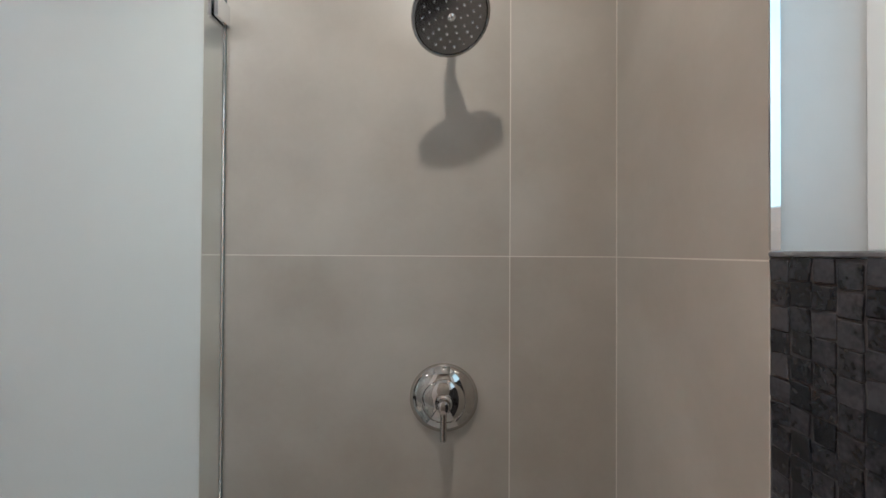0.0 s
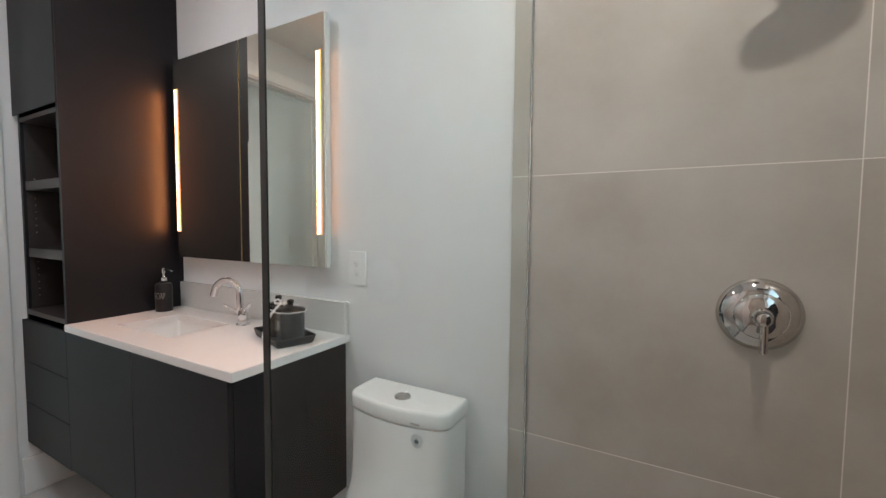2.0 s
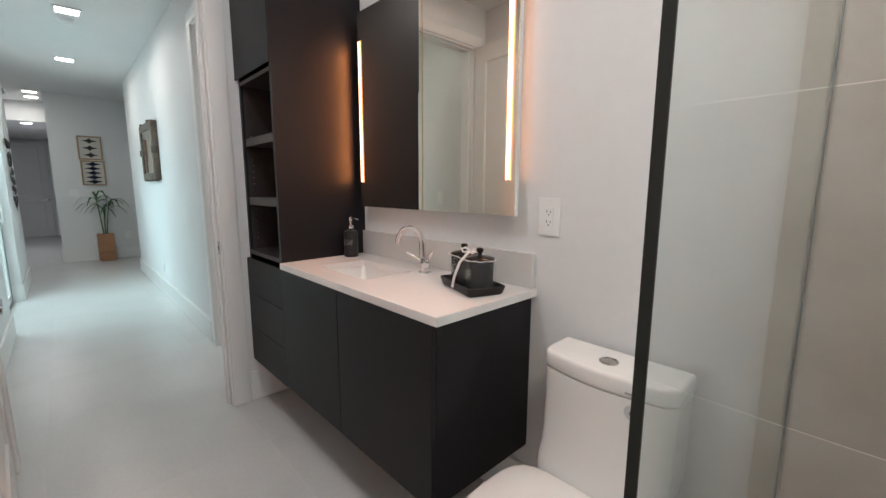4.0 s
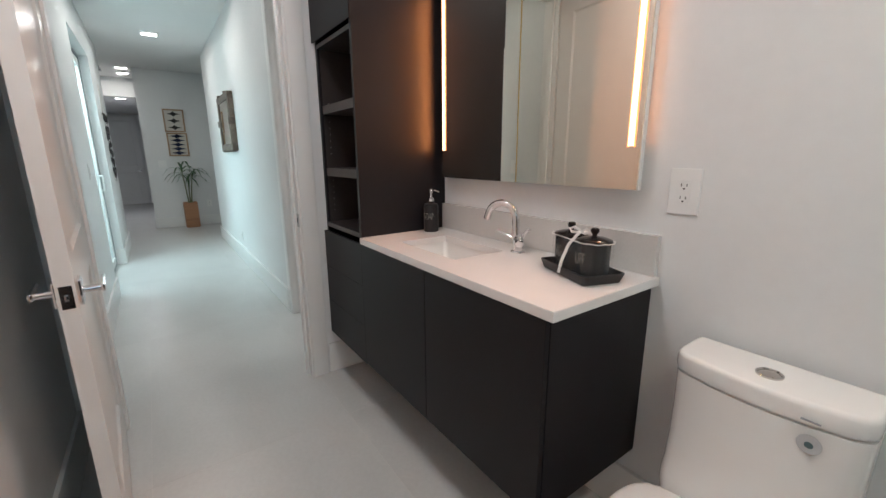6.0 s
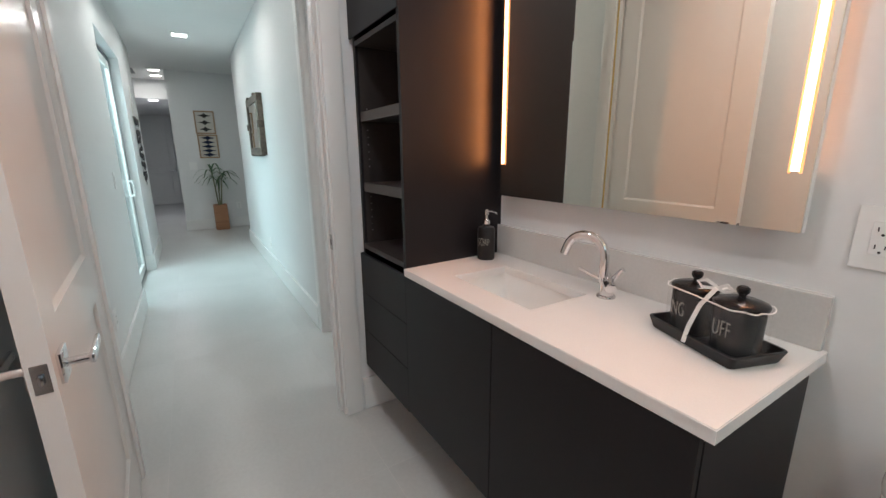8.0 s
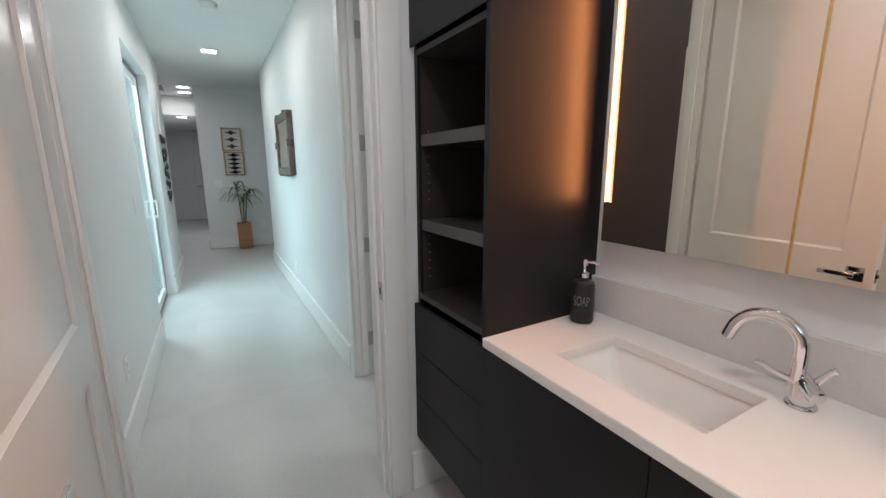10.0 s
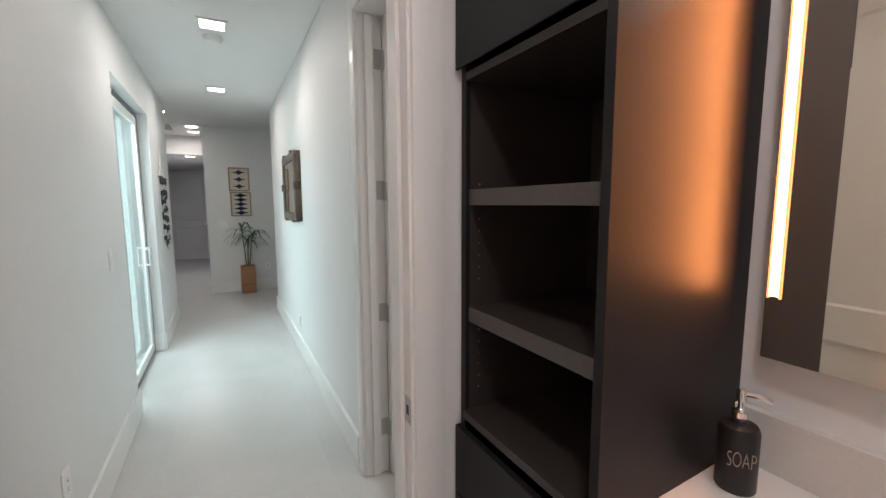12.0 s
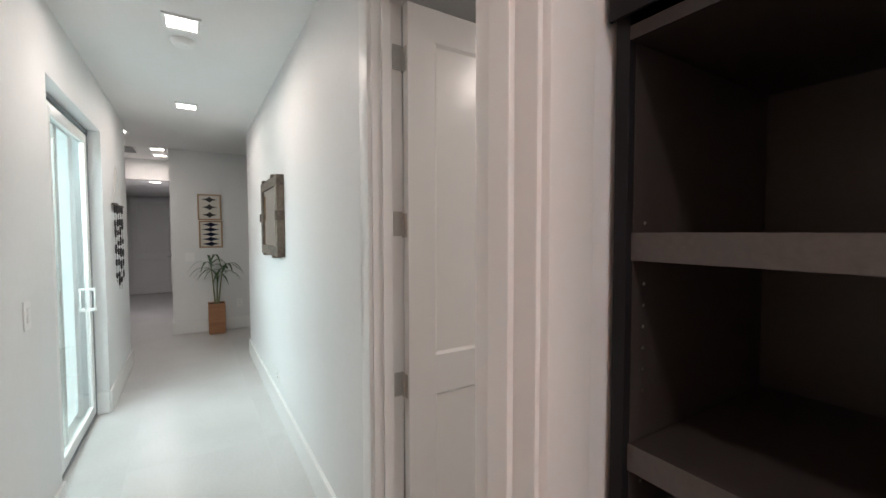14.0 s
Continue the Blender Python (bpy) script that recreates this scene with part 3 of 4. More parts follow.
for u, v, r in spots:
    lathe(bm, [(r * 1.25, 0.001), (r, 0.0035), (r * 0.5, 0.0055)], (u, v, 0), 10)
bmesh.ops.transform(bm, matrix=Matrix.Translation(HEAD) @ spin, verts=bm.verts[:])
part("nozzle", bm, CHROME, head, "small round nozzles", True, "stuff")

VX, VZ = -0.020, 1.107
valve = thing("shower_valve", (VX, TILE_N, VZ), "round polished chrome shower valve with a lever handle", "shower valve")
bm = bmesh.new()
lathe(bm, [(0.084, 0.0), (0.084, 0.003), (0.0825, 0.006), (0.079, 0.011), (0.073, 0.017), (0.065, 0.0225), (0.056, 0.027), (0.0525, 0.0282), (0.0515, 0.0278), (0.0505, 0.0290), (0.043, 0.0335), (0.033, 0.0375), (0.024, 0.0395), (0.0225, 0.0400)], (VX, TILE_N, VZ), 56, "-y")
part("escutcheon", bm, POLISHED, valve, smooth=True)
bm = bmesh.new()
lathe(bm, [(0.0205, 0.038), (0.0205, 0.046), (0.0165, 0.050), (0.0165, 0.066), (0.014, 0.073), (0.009, 0.076)], (VX, TILE_N, VZ), 32, "-y")
hub = part("hub", bm, POLISHED, valve, smooth=True)
bm = bmesh.new()
tube(bm, [(VX, TILE_N - 0.064, VZ + 0.004), (VX, TILE_N - 0.066, VZ - 0.016), (VX, TILE_N - 0.069, VZ - 0.070), (VX, TILE_N - 0.0695, VZ - 0.076)], [0.0065, 0.0078, 0.0082, 0.0070], 18)
part("lever", bm, POLISHED, hub, smooth=True)
bm = bmesh.new()
box(bm, VX - 0.010, VX + 0.010, TILE_N - 0.0255, TILE_N - 0.0190, VZ + 0.060, VZ + 0.0635)
part("mark", bm, DARK_CHROME, valve)

# ---- toilet ----
TX, TY = -0.953, 0.988
toilet = thing("toilet", (TX, 0.72, 0.0), "white glazed one-piece toilet with a chrome push button, against the wall", "toilet")


def tank_outline(hw, yb, yf, bow):
    pts = [(TX - hw, yb)]
    for a in np.linspace(0, 1, 5):
        ang = math.pi + a * math.pi / 2
        pts.append((TX - hw + 0.05 + 0.05 * math.cos(ang), yf + 0.045 + 0.045 * math.sin(ang)))
    for a in np.linspace(-1, 1, 9)[1:-1]:
        pts.append((TX + a * (hw - 0.05), yf - bow * (1 - a * a)))
    for a in np.linspace(0, 1, 5):
        ang = -math.pi / 2 + a * math.pi / 2
        pts.append((TX + hw - 0.05 + 0.05 * math.cos(ang), yf + 0.045 + 0.045 * math.sin(ang)))
    pts.append((TX + hw, yb))
    return pts


def loft(bm, rings, cap=True):
    made = [[bm.verts.new(p) for p in ring] for ring in rings]
    n = len(made[0])
    for a, b in zip(made, made[1:]):
        for k in range(n):
            bm.faces.new((a[k], a[(k + 1) % n], b[(k + 1) % n], b[k]))
    if cap:
        bm.faces.new(reversed(made[0]))
        bm.faces.new(made[-1])


bm = bmesh.new()
rings = []
for z, hw, yf, bow in ((0.15, 0.135, 0.76, 0.01), (0.34, 0.165, 0.79, 0.010), (0.395, 0.178, 0.795, 0.010), (0.420, 0.182, 0.808, 0.012), (0.450, 0.184, 0.826, 0.014), (0.52, 0.184, 0.836, 0.016), (0.60, 0.185, 0.840, 0.018), (0.694, 0.187, 0.843, 0.019), (0.697, 0.187, 0.843, 0.019), (0.6975, 0.180, 0.850, 0.019), (0.7030, 0.180, 0.850, 0.019)):
    rings.append([(x, y, z) for x, y in tank_outline(hw, TY, yf, bow)])
loft(bm, rings)
part("tank", bm, CERAMIC, toilet, smooth=True)
bm = bmesh.new()
rings = []
for z, grow in ((0.7035, -0.003), (0.7050, 0.001), (0.720, 0.003), (0.740, 0.002), (0.746, 0.0005), (0.7495, -0.003), (0.7505, -0.006), (0.7510, -0.012)):
    rings.append([(x, y, z) for x, y in tank_outline(0.187 + grow, TY + 0.004, 0.843 - grow, 0.020)])
loft(bm, rings)
lid = part("tank_lid", bm, CERAMIC, toilet, "white ceramic tank lid", True)
bm = bmesh.new()
lathe(bm, [(0.027, 0.0), (0.027, 0.004), (0.024, 0.006), (0.021, 0.003), (0.012, 0.006), (0.0, 0.0075)], (TX, 0.900, 0.7505), 36)
part("push_button", bm, POLISHED, lid, "chrome dual push button", True)
bm = bmesh.new()
box(bm, TX + 0.080, TX + 0.112, 0.8222, 0.8275, 0.7150, 0.7170)
part("maker_mark", bm, material("pale_print", (0.30, 0.31, 0.33), 0.5), lid, turn=None)


def bowl_ring(z, scale, yc, length, back, square=1.0):
    pts = []
    for a in np.linspace(0, 2 * math.pi, 36, endpoint=False):
        c, s = math.cos(a), math.sin(a)
        y = yc - length * (c if c > 0 else math.copysign(abs(c) ** square, c) * back)
        pts.append((TX + 0.182 * scale * math.copysign(abs(s) ** (0.9 if c > 0 else 0.9 * square), s), y, z))
    return pts


bm = bmesh.new()
loft(bm, [bowl_ring(0.002, 0.72, 0.70, 0.26, 0.95), bowl_ring(0.06, 0.70, 0.70, 0.25, 0.95), bowl_ring(0.20, 0.74, 0.68, 0.27, 0.8), bowl_ring(0.32, 0.92, 0.62, 0.30, 0.8), bowl_ring(0.385, 1.0, 0.58, 0.305, 0.75), bowl_ring(0.395, 1.0, 0.58, 0.305, 0.75)])
part("bowl", bm, CERAMIC, toilet, smooth=True)
bm = bmesh.new()
loft(bm, [bowl_ring(0.397, 1.0, 0.58, 0.310, 0.56), bowl_ring(0.400, 1.03, 0.58, 0.315, 0.56), bowl_ring(0.412, 1.03, 0.58, 0.315, 0.56), bowl_ring(0.415, 1.01, 0.58, 0.310, 0.55)])
part("seat", bm, CERAMIC, toilet, "white toilet seat", True)
bm = bmesh.new()
loft(bm, [bowl_ring(0.417, 1.01, 0.58, 0.310, 0.545, 0.55), bowl_ring(0.420, 1.035, 0.58, 0.317, 0.545, 0.55), bowl_ring(0.432, 1.03, 0.58, 0.315, 0.545, 0.55), bowl_ring(0.440, 0.96, 0.58, 0.30, 0.53, 0.55), bowl_ring(0.443, 0.6, 0.58, 0.19, 0.45, 0.55)])
part("seat_cover", bm, CERAMIC, toilet, "closed white lid", True)
bm = bmesh.new()
lathe(bm, [(0.021, 0.0), (0.021, 0.0008)], (TX + 0.100, 0.8285, 0.664), 32, "-y")
sticker = part("sticker", bm, material("clear_sticker", (0.50, 0.51, 0.52), 0.3), toilet, "round clear sticker")
bm = bmesh.new()
lathe(bm, [(0.0075, 0.0), (0.007, 0.0005)], (TX + 0.100, 0.8275, 0.662), 24, "-y")
part("sticker_drop", bm, material("sticker_teal", (0.06, 0.11, 0.12), 0.3), sticker)

# ---- tall cabinet ----
CX0, CX1, CB, CT = -2.862, -2.384, 0.257, 2.45
tall = thing("tall_cabinet", (-2.64, 0.78, CB), "tall wall-hung dark cabinet with open shelved niche and three drawers", "cabinet")
one("side_panel", [(CX0, CX0 + 0.022, CAB_F + 0.012, NORTH - 0.001, CB + 0.003, CT)], DARK, tall, "dark side panel", 0.001)
bm = bmesh.new()
outline(bm, [(CX1 - 0.021, CAB_F + 0.001), (CX1 - 0.001, CAB_F + 0.001), (CX1 - 0.017, NORTH - 0.001), (CX1 - 0.0208, NORTH - 0.001)], CB + 0.003, CT)
part("side_panel", bm, DARK, tall, "dark side panel")
for piece in ((CX0 + 0.022, CX1 - 0.021, CAB_F + 0.02, NORTH - 0.02, CB + 0.003, CB + 0.02),
                (CX0 + 0.022, CX1 - 0.021, CAB_F + 0.012, NORTH - 0.02, CT - 0.02, CT), (CX0 + 0.022, CX1 - 0.021, CAB_F + 0.012, NORTH - 0.02, 1.765, 1.785), (CX0 + 0.022, CX1 - 0.021, CAB_F + 0.006, NORTH - 0.02, 0.878, 0.900)):
    one("inner_panel", [piece], NOOK, tall, "dark brown inner panel", 0.001)
one("back_panel", [(CX0 + 0.022, CX1 - 0.021, NORTH - 0.019, NORTH - 0.002, CB + 0.02, CT - 0.02)], NOOK, tall, "dark brown back")
for x0 in (CX0 + 0.0225, CX1 - 0.0225):
    one("liner", [(x0, x0 + 0.001, CAB_F + 0.025, NORTH - 0.0205, 0.901, 1.764)], NOOK, tall, "dark brown inner lining")
for z in (1.496, 1.186):
    shelf = one("shelf", [(CX0 + 0.0245, CX1 - 0.0235, CAB_F + 0.024, NORTH - 0.021, z - 0.040, z)], NOOK, tall, "dark brown shelf", 0.0)
    one("edge_band", [(CX0 + 0.0225, CX1 - 0.0215, CAB_F + 0.022, CAB_F + 0.0238, z - 0.040, z)], DARK_EDGE, shelf, "lighter front edge", 0.0)
for z0, z1 in ((0.657, 0.852), (0.459, 0.6535), (CB, 0.4555)):
    one("drawer", [(CX0, CX1 - 0.0015, CAB_F - 0.006, CAB_F + 0.0115 if z1 < 0.8 else CAB_F + 0.0105, z0, z1)], DARK, tall, "dark drawer front", 0.001)
one("door", [(CX0, CX1 - 0.001, CAB_F - 0.006, CAB_F + 0.0005, 1.793, CT)], DARK, tall, "dark upper door", 0.001)
bm = bmesh.new()
for z in [0.96 + 0.032 * k for k in range(7)] + [1.26 + 0.032 * k for k in range(6)] + [1.51]:
    tube(bm, [(CX0 + 0.0230, 0.593, z), (CX0 + 0.0245, 0.593, z)], 0.0026, 8)
part("peg_socket", bm, NICKEL, tall, "small metal shelf-peg sockets", False, "stuff")

# ---- vanity ----
VX0, VX1, VB = -2.386, -1.302, 0.263
vanity = thing("vanity_cabinet", (-1.86, 0.78, VB), "wall-hung dark vanity cabinet with two flat doors", "cabinet")
one("face_frame", [(VX0, VX1, VAN_F + 0.001, VAN_F + 0.02, VB + 0.002, 0.8545)], DARK, vanity, "dark face frame")
for x0, x1 in ((VX0, VX0 + 0.018), (VX1 - 0.018, VX1)):
    one("side_panel", [(x0, x1, VAN_F + 0.02, NORTH - 0.001, VB + 0.002, 0.8545)], DARK, vanity, "dark side panel")
one("bottom_panel", [(VX0 + 0.018, VX1 - 0.018, VAN_F + 0.02, NORTH - 0.001, VB + 0.002, VB + 0.02)], DARK, vanity, "dark bottom panel")
for x0, x1 in ((VX0 + 0.001, -1.8525), (-1.8495, VX1 - 0.002)):
    one("door", [(x0, x1, VAN_F - 0.017, VAN_F, VB, 0.8525)], DARK, vanity, "flat dark door", 0.001)

ZC, SX0, SX1, SY0, SY1 = 0.884, -2.203, -1.815, 0.643, 0.880
top = thing("worktop", (-1.85, 0.78, 0.855), "white quartz vanity top with a rectangular undermount sink cut-out", "countertop")
WX0, WX1, WY0 = -2.3875, -1.281, 0.532
bm = bmesh.new()
o = [(WX0, WY0), (WX1, WY0), (WX1, NORTH - 0.001), (WX0 - 0.013, NORTH - 0.001)]
i = [(SX0, SY0), (SX1, SY0), (SX1, SY1), (SX0, SY1)]
vt = [[[bm.verts.new((x, y, z)) for x, y in ring] for ring in (o, i)] for z in (ZC - 0.028, ZC)]
for k in range(4):
    j = (k + 1) % 4
    bm.faces.new((vt[0][0][k], vt[0][0][j], vt[0][1][j], vt[0][1][k]))
    bm.faces.new((vt[1][0][k], vt[1][0][j], vt[1][1][j], vt[1][1][k]))
    bm.faces.new((vt[0][0][k], vt[0][0][j], vt[1][0][j], vt[1][0][k]))
    bm.faces.new((vt[0][1][k], vt[0][1][j], vt[1][1][j], vt[1][1][k]))
bmesh.ops.recalc_face_normals(bm, faces=bm.faces[:])
bmesh.ops.bevel(bm, geom=[e for e in bm.edges if e.calc_face_angle(0) > 1 and all(v.co.z > ZC - 0.001 for v in e.verts)], offset=0.0018, segments=2, affect="EDGES")
part("slab", bm, QUARTZ, top, "white quartz slab", True)
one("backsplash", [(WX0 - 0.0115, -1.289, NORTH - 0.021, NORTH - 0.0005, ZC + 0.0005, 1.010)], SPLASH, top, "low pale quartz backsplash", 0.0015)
sink = thing("sink", ((SX0 + SX1) / 2, 0.76, 0.74), "white ceramic rectangular undermount sink", "sink")
bm = bmesh.new()


def basin(cx0, cx1, cy0, cy1, r, z, n=6):
    pts = []
    for (ux, uy, a0) in ((cx1 - r, cy1 - r, 0), (cx0 + r, cy1 - r, 90), (cx0 + r, cy0 + r, 180), (cx1 - r, cy0 + r, 270)):
        pts += [(ux + r * math.cos(radians(a0 + 90 * k / n)), uy + r * math.sin(radians(a0 + 90 * k / n)), z) for k in range(n + 1)]
    return pts


e = 0.006
rings = [basin(SX0 - 0.02, SX1 + 0.02, SY0 - 0.02, SY1 + 0.02, 0.02, 0.74), basin(SX0 - 0.02, SX1 + 0.02, SY0 - 0.02, SY1 + 0.02, 0.02, ZC - 0.0285), basin(SX0 - e, SX1 + e, SY0 - e, SY1 + e, 0.016, ZC - 0.0285),
         basin(SX0 - e + 0.002, SX1 + e - 0.002, SY0 - e + 0.002, SY1 + e - 0.002, 0.016, ZC - 0.035), basin(SX0 + 0.012, SX1 - 0.02, SY0 + 0.008, SY1 - 0.008, 0.03, ZC - 0.10),
         basin(SX0 + 0.03, SX1 - 0.05, SY0 + 0.022, SY1 - 0.022, 0.04, ZC - 0.125), basin(SX0 + 0.06, SX1 - 0.08, SY0 + 0.05, SY1 - 0.05, 0.04, ZC - 0.130)]
loft(bm, rings)
part("basin", bm, CERAMIC, sink, "white glazed basin", True)
bm = bmesh.new()
lathe(bm, [(0.024, 0.0), (0.024, 0.002), (0.018, 0.003), (0.0, 0.001)], ((SX0 + SX1) / 2, (SY0 + SY1) / 2, ZC - 0.1305), 28)
part("drain", bm, CHROME, sink, "chrome drain", True)

# ---- faucet ----
FX, FY = -1.768, 0.910
faucet = thing("faucet", (FX, FY, ZC), "chrome gooseneck faucet with a side lever beside the sink", "faucet")
bm = bmesh.new()
lathe(bm, [(0.028, 0.0), (0.028, 0.004), (0.0265, 0.0065), (0.021, 0.008), (0.0205, 0.050), (0.019, 0.057), (0.014, 0.060)], (FX, FY, ZC), 32)
part("base", bm, CHROME, faucet, smooth=True)
fw = Vector((-0.95, -0.31, 0)).normalized()
bm = bmesh.new()
FC = Vector((FX, FY, 0)) + fw * 0.013
pts = [FC + Vector((0, 0, ZC + 0.045)), FC + Vector((0, 0, ZC + 0.118))]
for a in np.linspace(0, 168, 16):
    pts.append(FC + Vector((0, 0, ZC + 0.123)) + fw * 0.061 * (1 - math.cos(radians(a))) + Vector((0, 0, 0.061 * math.sin(radians(a)))))
pts.append(pts[-1] + (pts[-1] - pts[-2]).normalized() * 0.018)
tube(bm, pts, [0.0140] * len(pts), 24)
tube(bm, [pts[-1], pts[-1] + (pts[-1] - pts[-2]).normalized() * 0.003], 0.0118, 20)
part("spout", bm, CHROME, faucet, smooth=True)
bm = bmesh.new()
side = Vector((0.75, -0.60, 0)).normalized()
c = Vector((FX, FY, ZC + 0.048))
tube(bm, [c - side * 0.020 + Vector((0, 0, 0.014)), c - side * 0.016 + Vector((0, 0, 0.012)), c + side * 0.036 - Vector((0, 0, 0.006)), c + side * 0.042 - Vector((0, 0, 0.008)), c + side * 0.045 - Vector((0, 0, 0.009))],
     [0.014, 0.017, 0.017, 0.0155, 0.010], 24)
body = part("valve_body", bm, CHROME, faucet, smooth=True)
bm = bmesh.new()
s2 = Vector((-0.9, -0.42, 0)).normalized()
tube(bm, [c + side * 0.012, c + s2 * 0.04 + Vector((0, 0, 0.012)), c + s2 * 0.085 + Vector((0, 0, 0.032))], [0.007, 0.0062, 0.0058], 12)
part("lever", bm, CHROME, body, smooth=True)
bm = bmesh.new()
tube(bm, [c + Vector((0.012, 0.0, 0.004)), c + Vector((0.034, 0.012, 0.040)), c + Vector((0.042, 0.014, 0.046))], [0.008, 0.006, 0.008], 12)
part("drain_knob", bm, CHROME, faucet, smooth=True)

# ---- mirror cabinet ----
MX0, MX1, MY, MZ0, MZ1 = -2.346, -1.352, 0.966, 1.142, 2.095
mirror = thing("mirror_cabinet", (-1.86, 0.99, MZ0), "white mirrored wall cabinet with two doors and vertical amber light strips", "mirror cabinet")
one("body", [(MX0, MX1, MY + 0.006, MY + 0.023, MZ0, MZ1)], TRIM, mirror, "white cabinet body", 0.001)
one("wall_box", [(MX0 + 0.012, MX1 - 0.022, MY + 0.0235, NORTH - 0.001, MZ0 + 0.014, MZ1 - 0.012)], TRIM, mirror, "recessed white wall box", 0.001)
MID = -1.848
for x0, x1 in ((MX0 + 0.001, MID - 0.003), (MID + 0.003, MX1 - 0.001)):
    one("mirror_door", [(x0, x1, MY, MY + 0.0055, MZ0 + 0.001, MZ1 - 0.001)], MIRROR, mirror, "mirrored door")
one("centre_strip", [(MID - 0.0025, MID + 0.0025, MY + 0.0008, MY + 0.0055, MZ0 + 0.002, MZ1 - 0.002)], BRASS, mirror, "gold edge between the doors")
for x in (-2.338, -1.390):
    # thin glowing bands either side imitate the orange halo round the strip
    halo_bands = one("strip_lip", [(x - 0.004, x - 0.0002, MY - 0.003, MY - 0.0005, 1.268, 1.960), (x + 0.0162, x + 0.020, MY - 0.003, MY - 0.0005, 1.268, 1.960)], LED_HALO, mirror, "amber glow band drawn beside the light strip as its halo", 0.0)
    strip = one("light_strip", [(x, x + 0.016, MY - 0.003, MY - 0.0005, 1.272, 1.956)], LED_GLOW, mirror, "amber glowing light strip", 0.0008)

# ---- wall plates ----


def plate(name, at, normal, label, category, kind="outlet", w=0.080, h=0.124):
    """A cover plate at a wall; normal is '-y', '+y' or '+x'."""
    ob = thing(name, (0, 0, 0), label, category)
    one("cover", [(-w / 2, w / 2, -0.006, -0.0005, -h / 2, h / 2)], WHITE_PLASTIC, ob, "white cover plate", 0.0015)
    if kind == "outlet":
        body = one("insert", [(-0.0165, 0.0165, -0.0085, -0.006, -0.033, 0.033)], WHITE_PLASTIC, ob, "", 0.001)
        bm = bmesh.new()
        for z in (0.0165, -0.0185):
            box(bm, -0.0085, -0.0065, -0.0092, -0.0086, z - 0.002, z + 0.0065)
            box(bm, 0.0060, 0.0080, -0.0092, -0.0086, z - 0.002, z + 0.0055)
            lathe(bm, [(0.0026, 0.0086), (0.0026, 0.0092)], (0, 0, z - 0.0085), 10, "-y")
        part("slot", bm, SLOT, body, "dark socket slots", False, "stuff")
    else:
        one("rocker", [(-0.0165, 0.0165, -0.0095, -0.006, -0.033, 0.033)], WHITE_PLASTIC, ob, "", 0.0015)
    turn = {"-y": 0, "+y": math.pi, "+x": math.pi / 2}[normal]
    ob.matrix_world = Matrix.Translation(at) @ Matrix.Rotation(turn, 4, "Z")
    return ob


plate("outlet", (-1.240, NORTH, 1.144), "-y", "white duplex outlet beside the mirror", "outlet", w=0.083, h=0.128)
plate("light_switch", (-3.415, HALL_S, 1.144), "+y", "white rocker switch on the hallway wall", "light switch", "switch")
plate("light_switch", (-4.90, HALL_S, 1.14), "+y", "white rocker switch beside the sliding door", "light switch", "switch")
plate("outlet", (-3.91, HALL_S, 0.39), "+y", "white low outlet on the hallway wall", "outlet")
plate("outlet", (-6.03, HALL_N, 0.31), "-y", "white low outlet on the bright hallway wall", "outlet")
plate("light_switch", (-9.50, -0.02, 1.13), "+x", "white double switch on the end wall", "light switch", "switch", w=0.12)
plate("outlet", (-9.50, 0.62, 0.40), "+x", "white outlet low on the end wall", "outlet")
s = plate("light_switch", (-1.72, SOUTH, 1.17), "+y", "white double rocker switch on the bathroom wall", "light switch", "switch", w=0.125)

# ---- soap and jars ----
soap = thing("soap_dispenser", (-2.338, 0.890, ZC), "matte black ceramic soap pump bottle with pale lettering", "soap dispenser")
sx, sy = -2.338, 0.890
bm = bmesh.new()
lathe(bm, [(0.034, 0.0005), (0.036, 0.004), (0.036, 0.124), (0.032, 0.134), (0.015, 0.139), (0.013, 0.146)], (sx, sy, ZC), 36)
part("bottle", bm, BLACK_MATTE, soap, smooth=True)
bm = bmesh.new()
lathe(bm, [(0.0135, 0.146), (0.0145, 0.148), (0.0145, 0.162), (0.008, 0.165), (0.005, 0.170), (0.005, 0.185), (0.009, 0.186), (0.009, 0.204), (0.006, 0.207)], (sx, sy, ZC), 24)
tube(bm, [(sx, sy, ZC + 0.199), (sx + 0.028, sy + 0.010, ZC + 0.200), (sx + 0.045, sy + 0.016, ZC + 0.194)], [0.006, 0.005, 0.004], 10)
part("pump", bm, CHROME, soap, "chrome pump", True)
lettering("SOAP", 0.040, Matrix.Translation((sx + 0.0220, sy - 0.0300, ZC + 0.062)) @ Matrix.Rotation(radians(38), 4, "Z") @ Matrix.Rotation(radians(90), 4, "X") @ Matrix.Diagonal((0.50, 1.15, 1.0, 1)), LETTER, soap, "lettering")

TRX, TRY, TRA = -1.4415, 0.846, radians(-19.5)
tray = thing("tray", (TRX, TRY, ZC), "flared matte black ceramic tray", "tray")
bm = bmesh.new()
hw, hd = 0.122, 0.072


def tray_ring(w, d, z, r):
    pts = []
    for a, b, start in ((1, 1, 0), (-1, 1, 90), (-1, -1, 180), (1, -1, 270)):
        for k in range(5):
            t = radians(start + 22.5 * k)
            pts.append((TRX + a * (w - r) + r * math.cos(t), TRY + b * (d - r) + r * math.sin(t), ZC + z))
    return pts


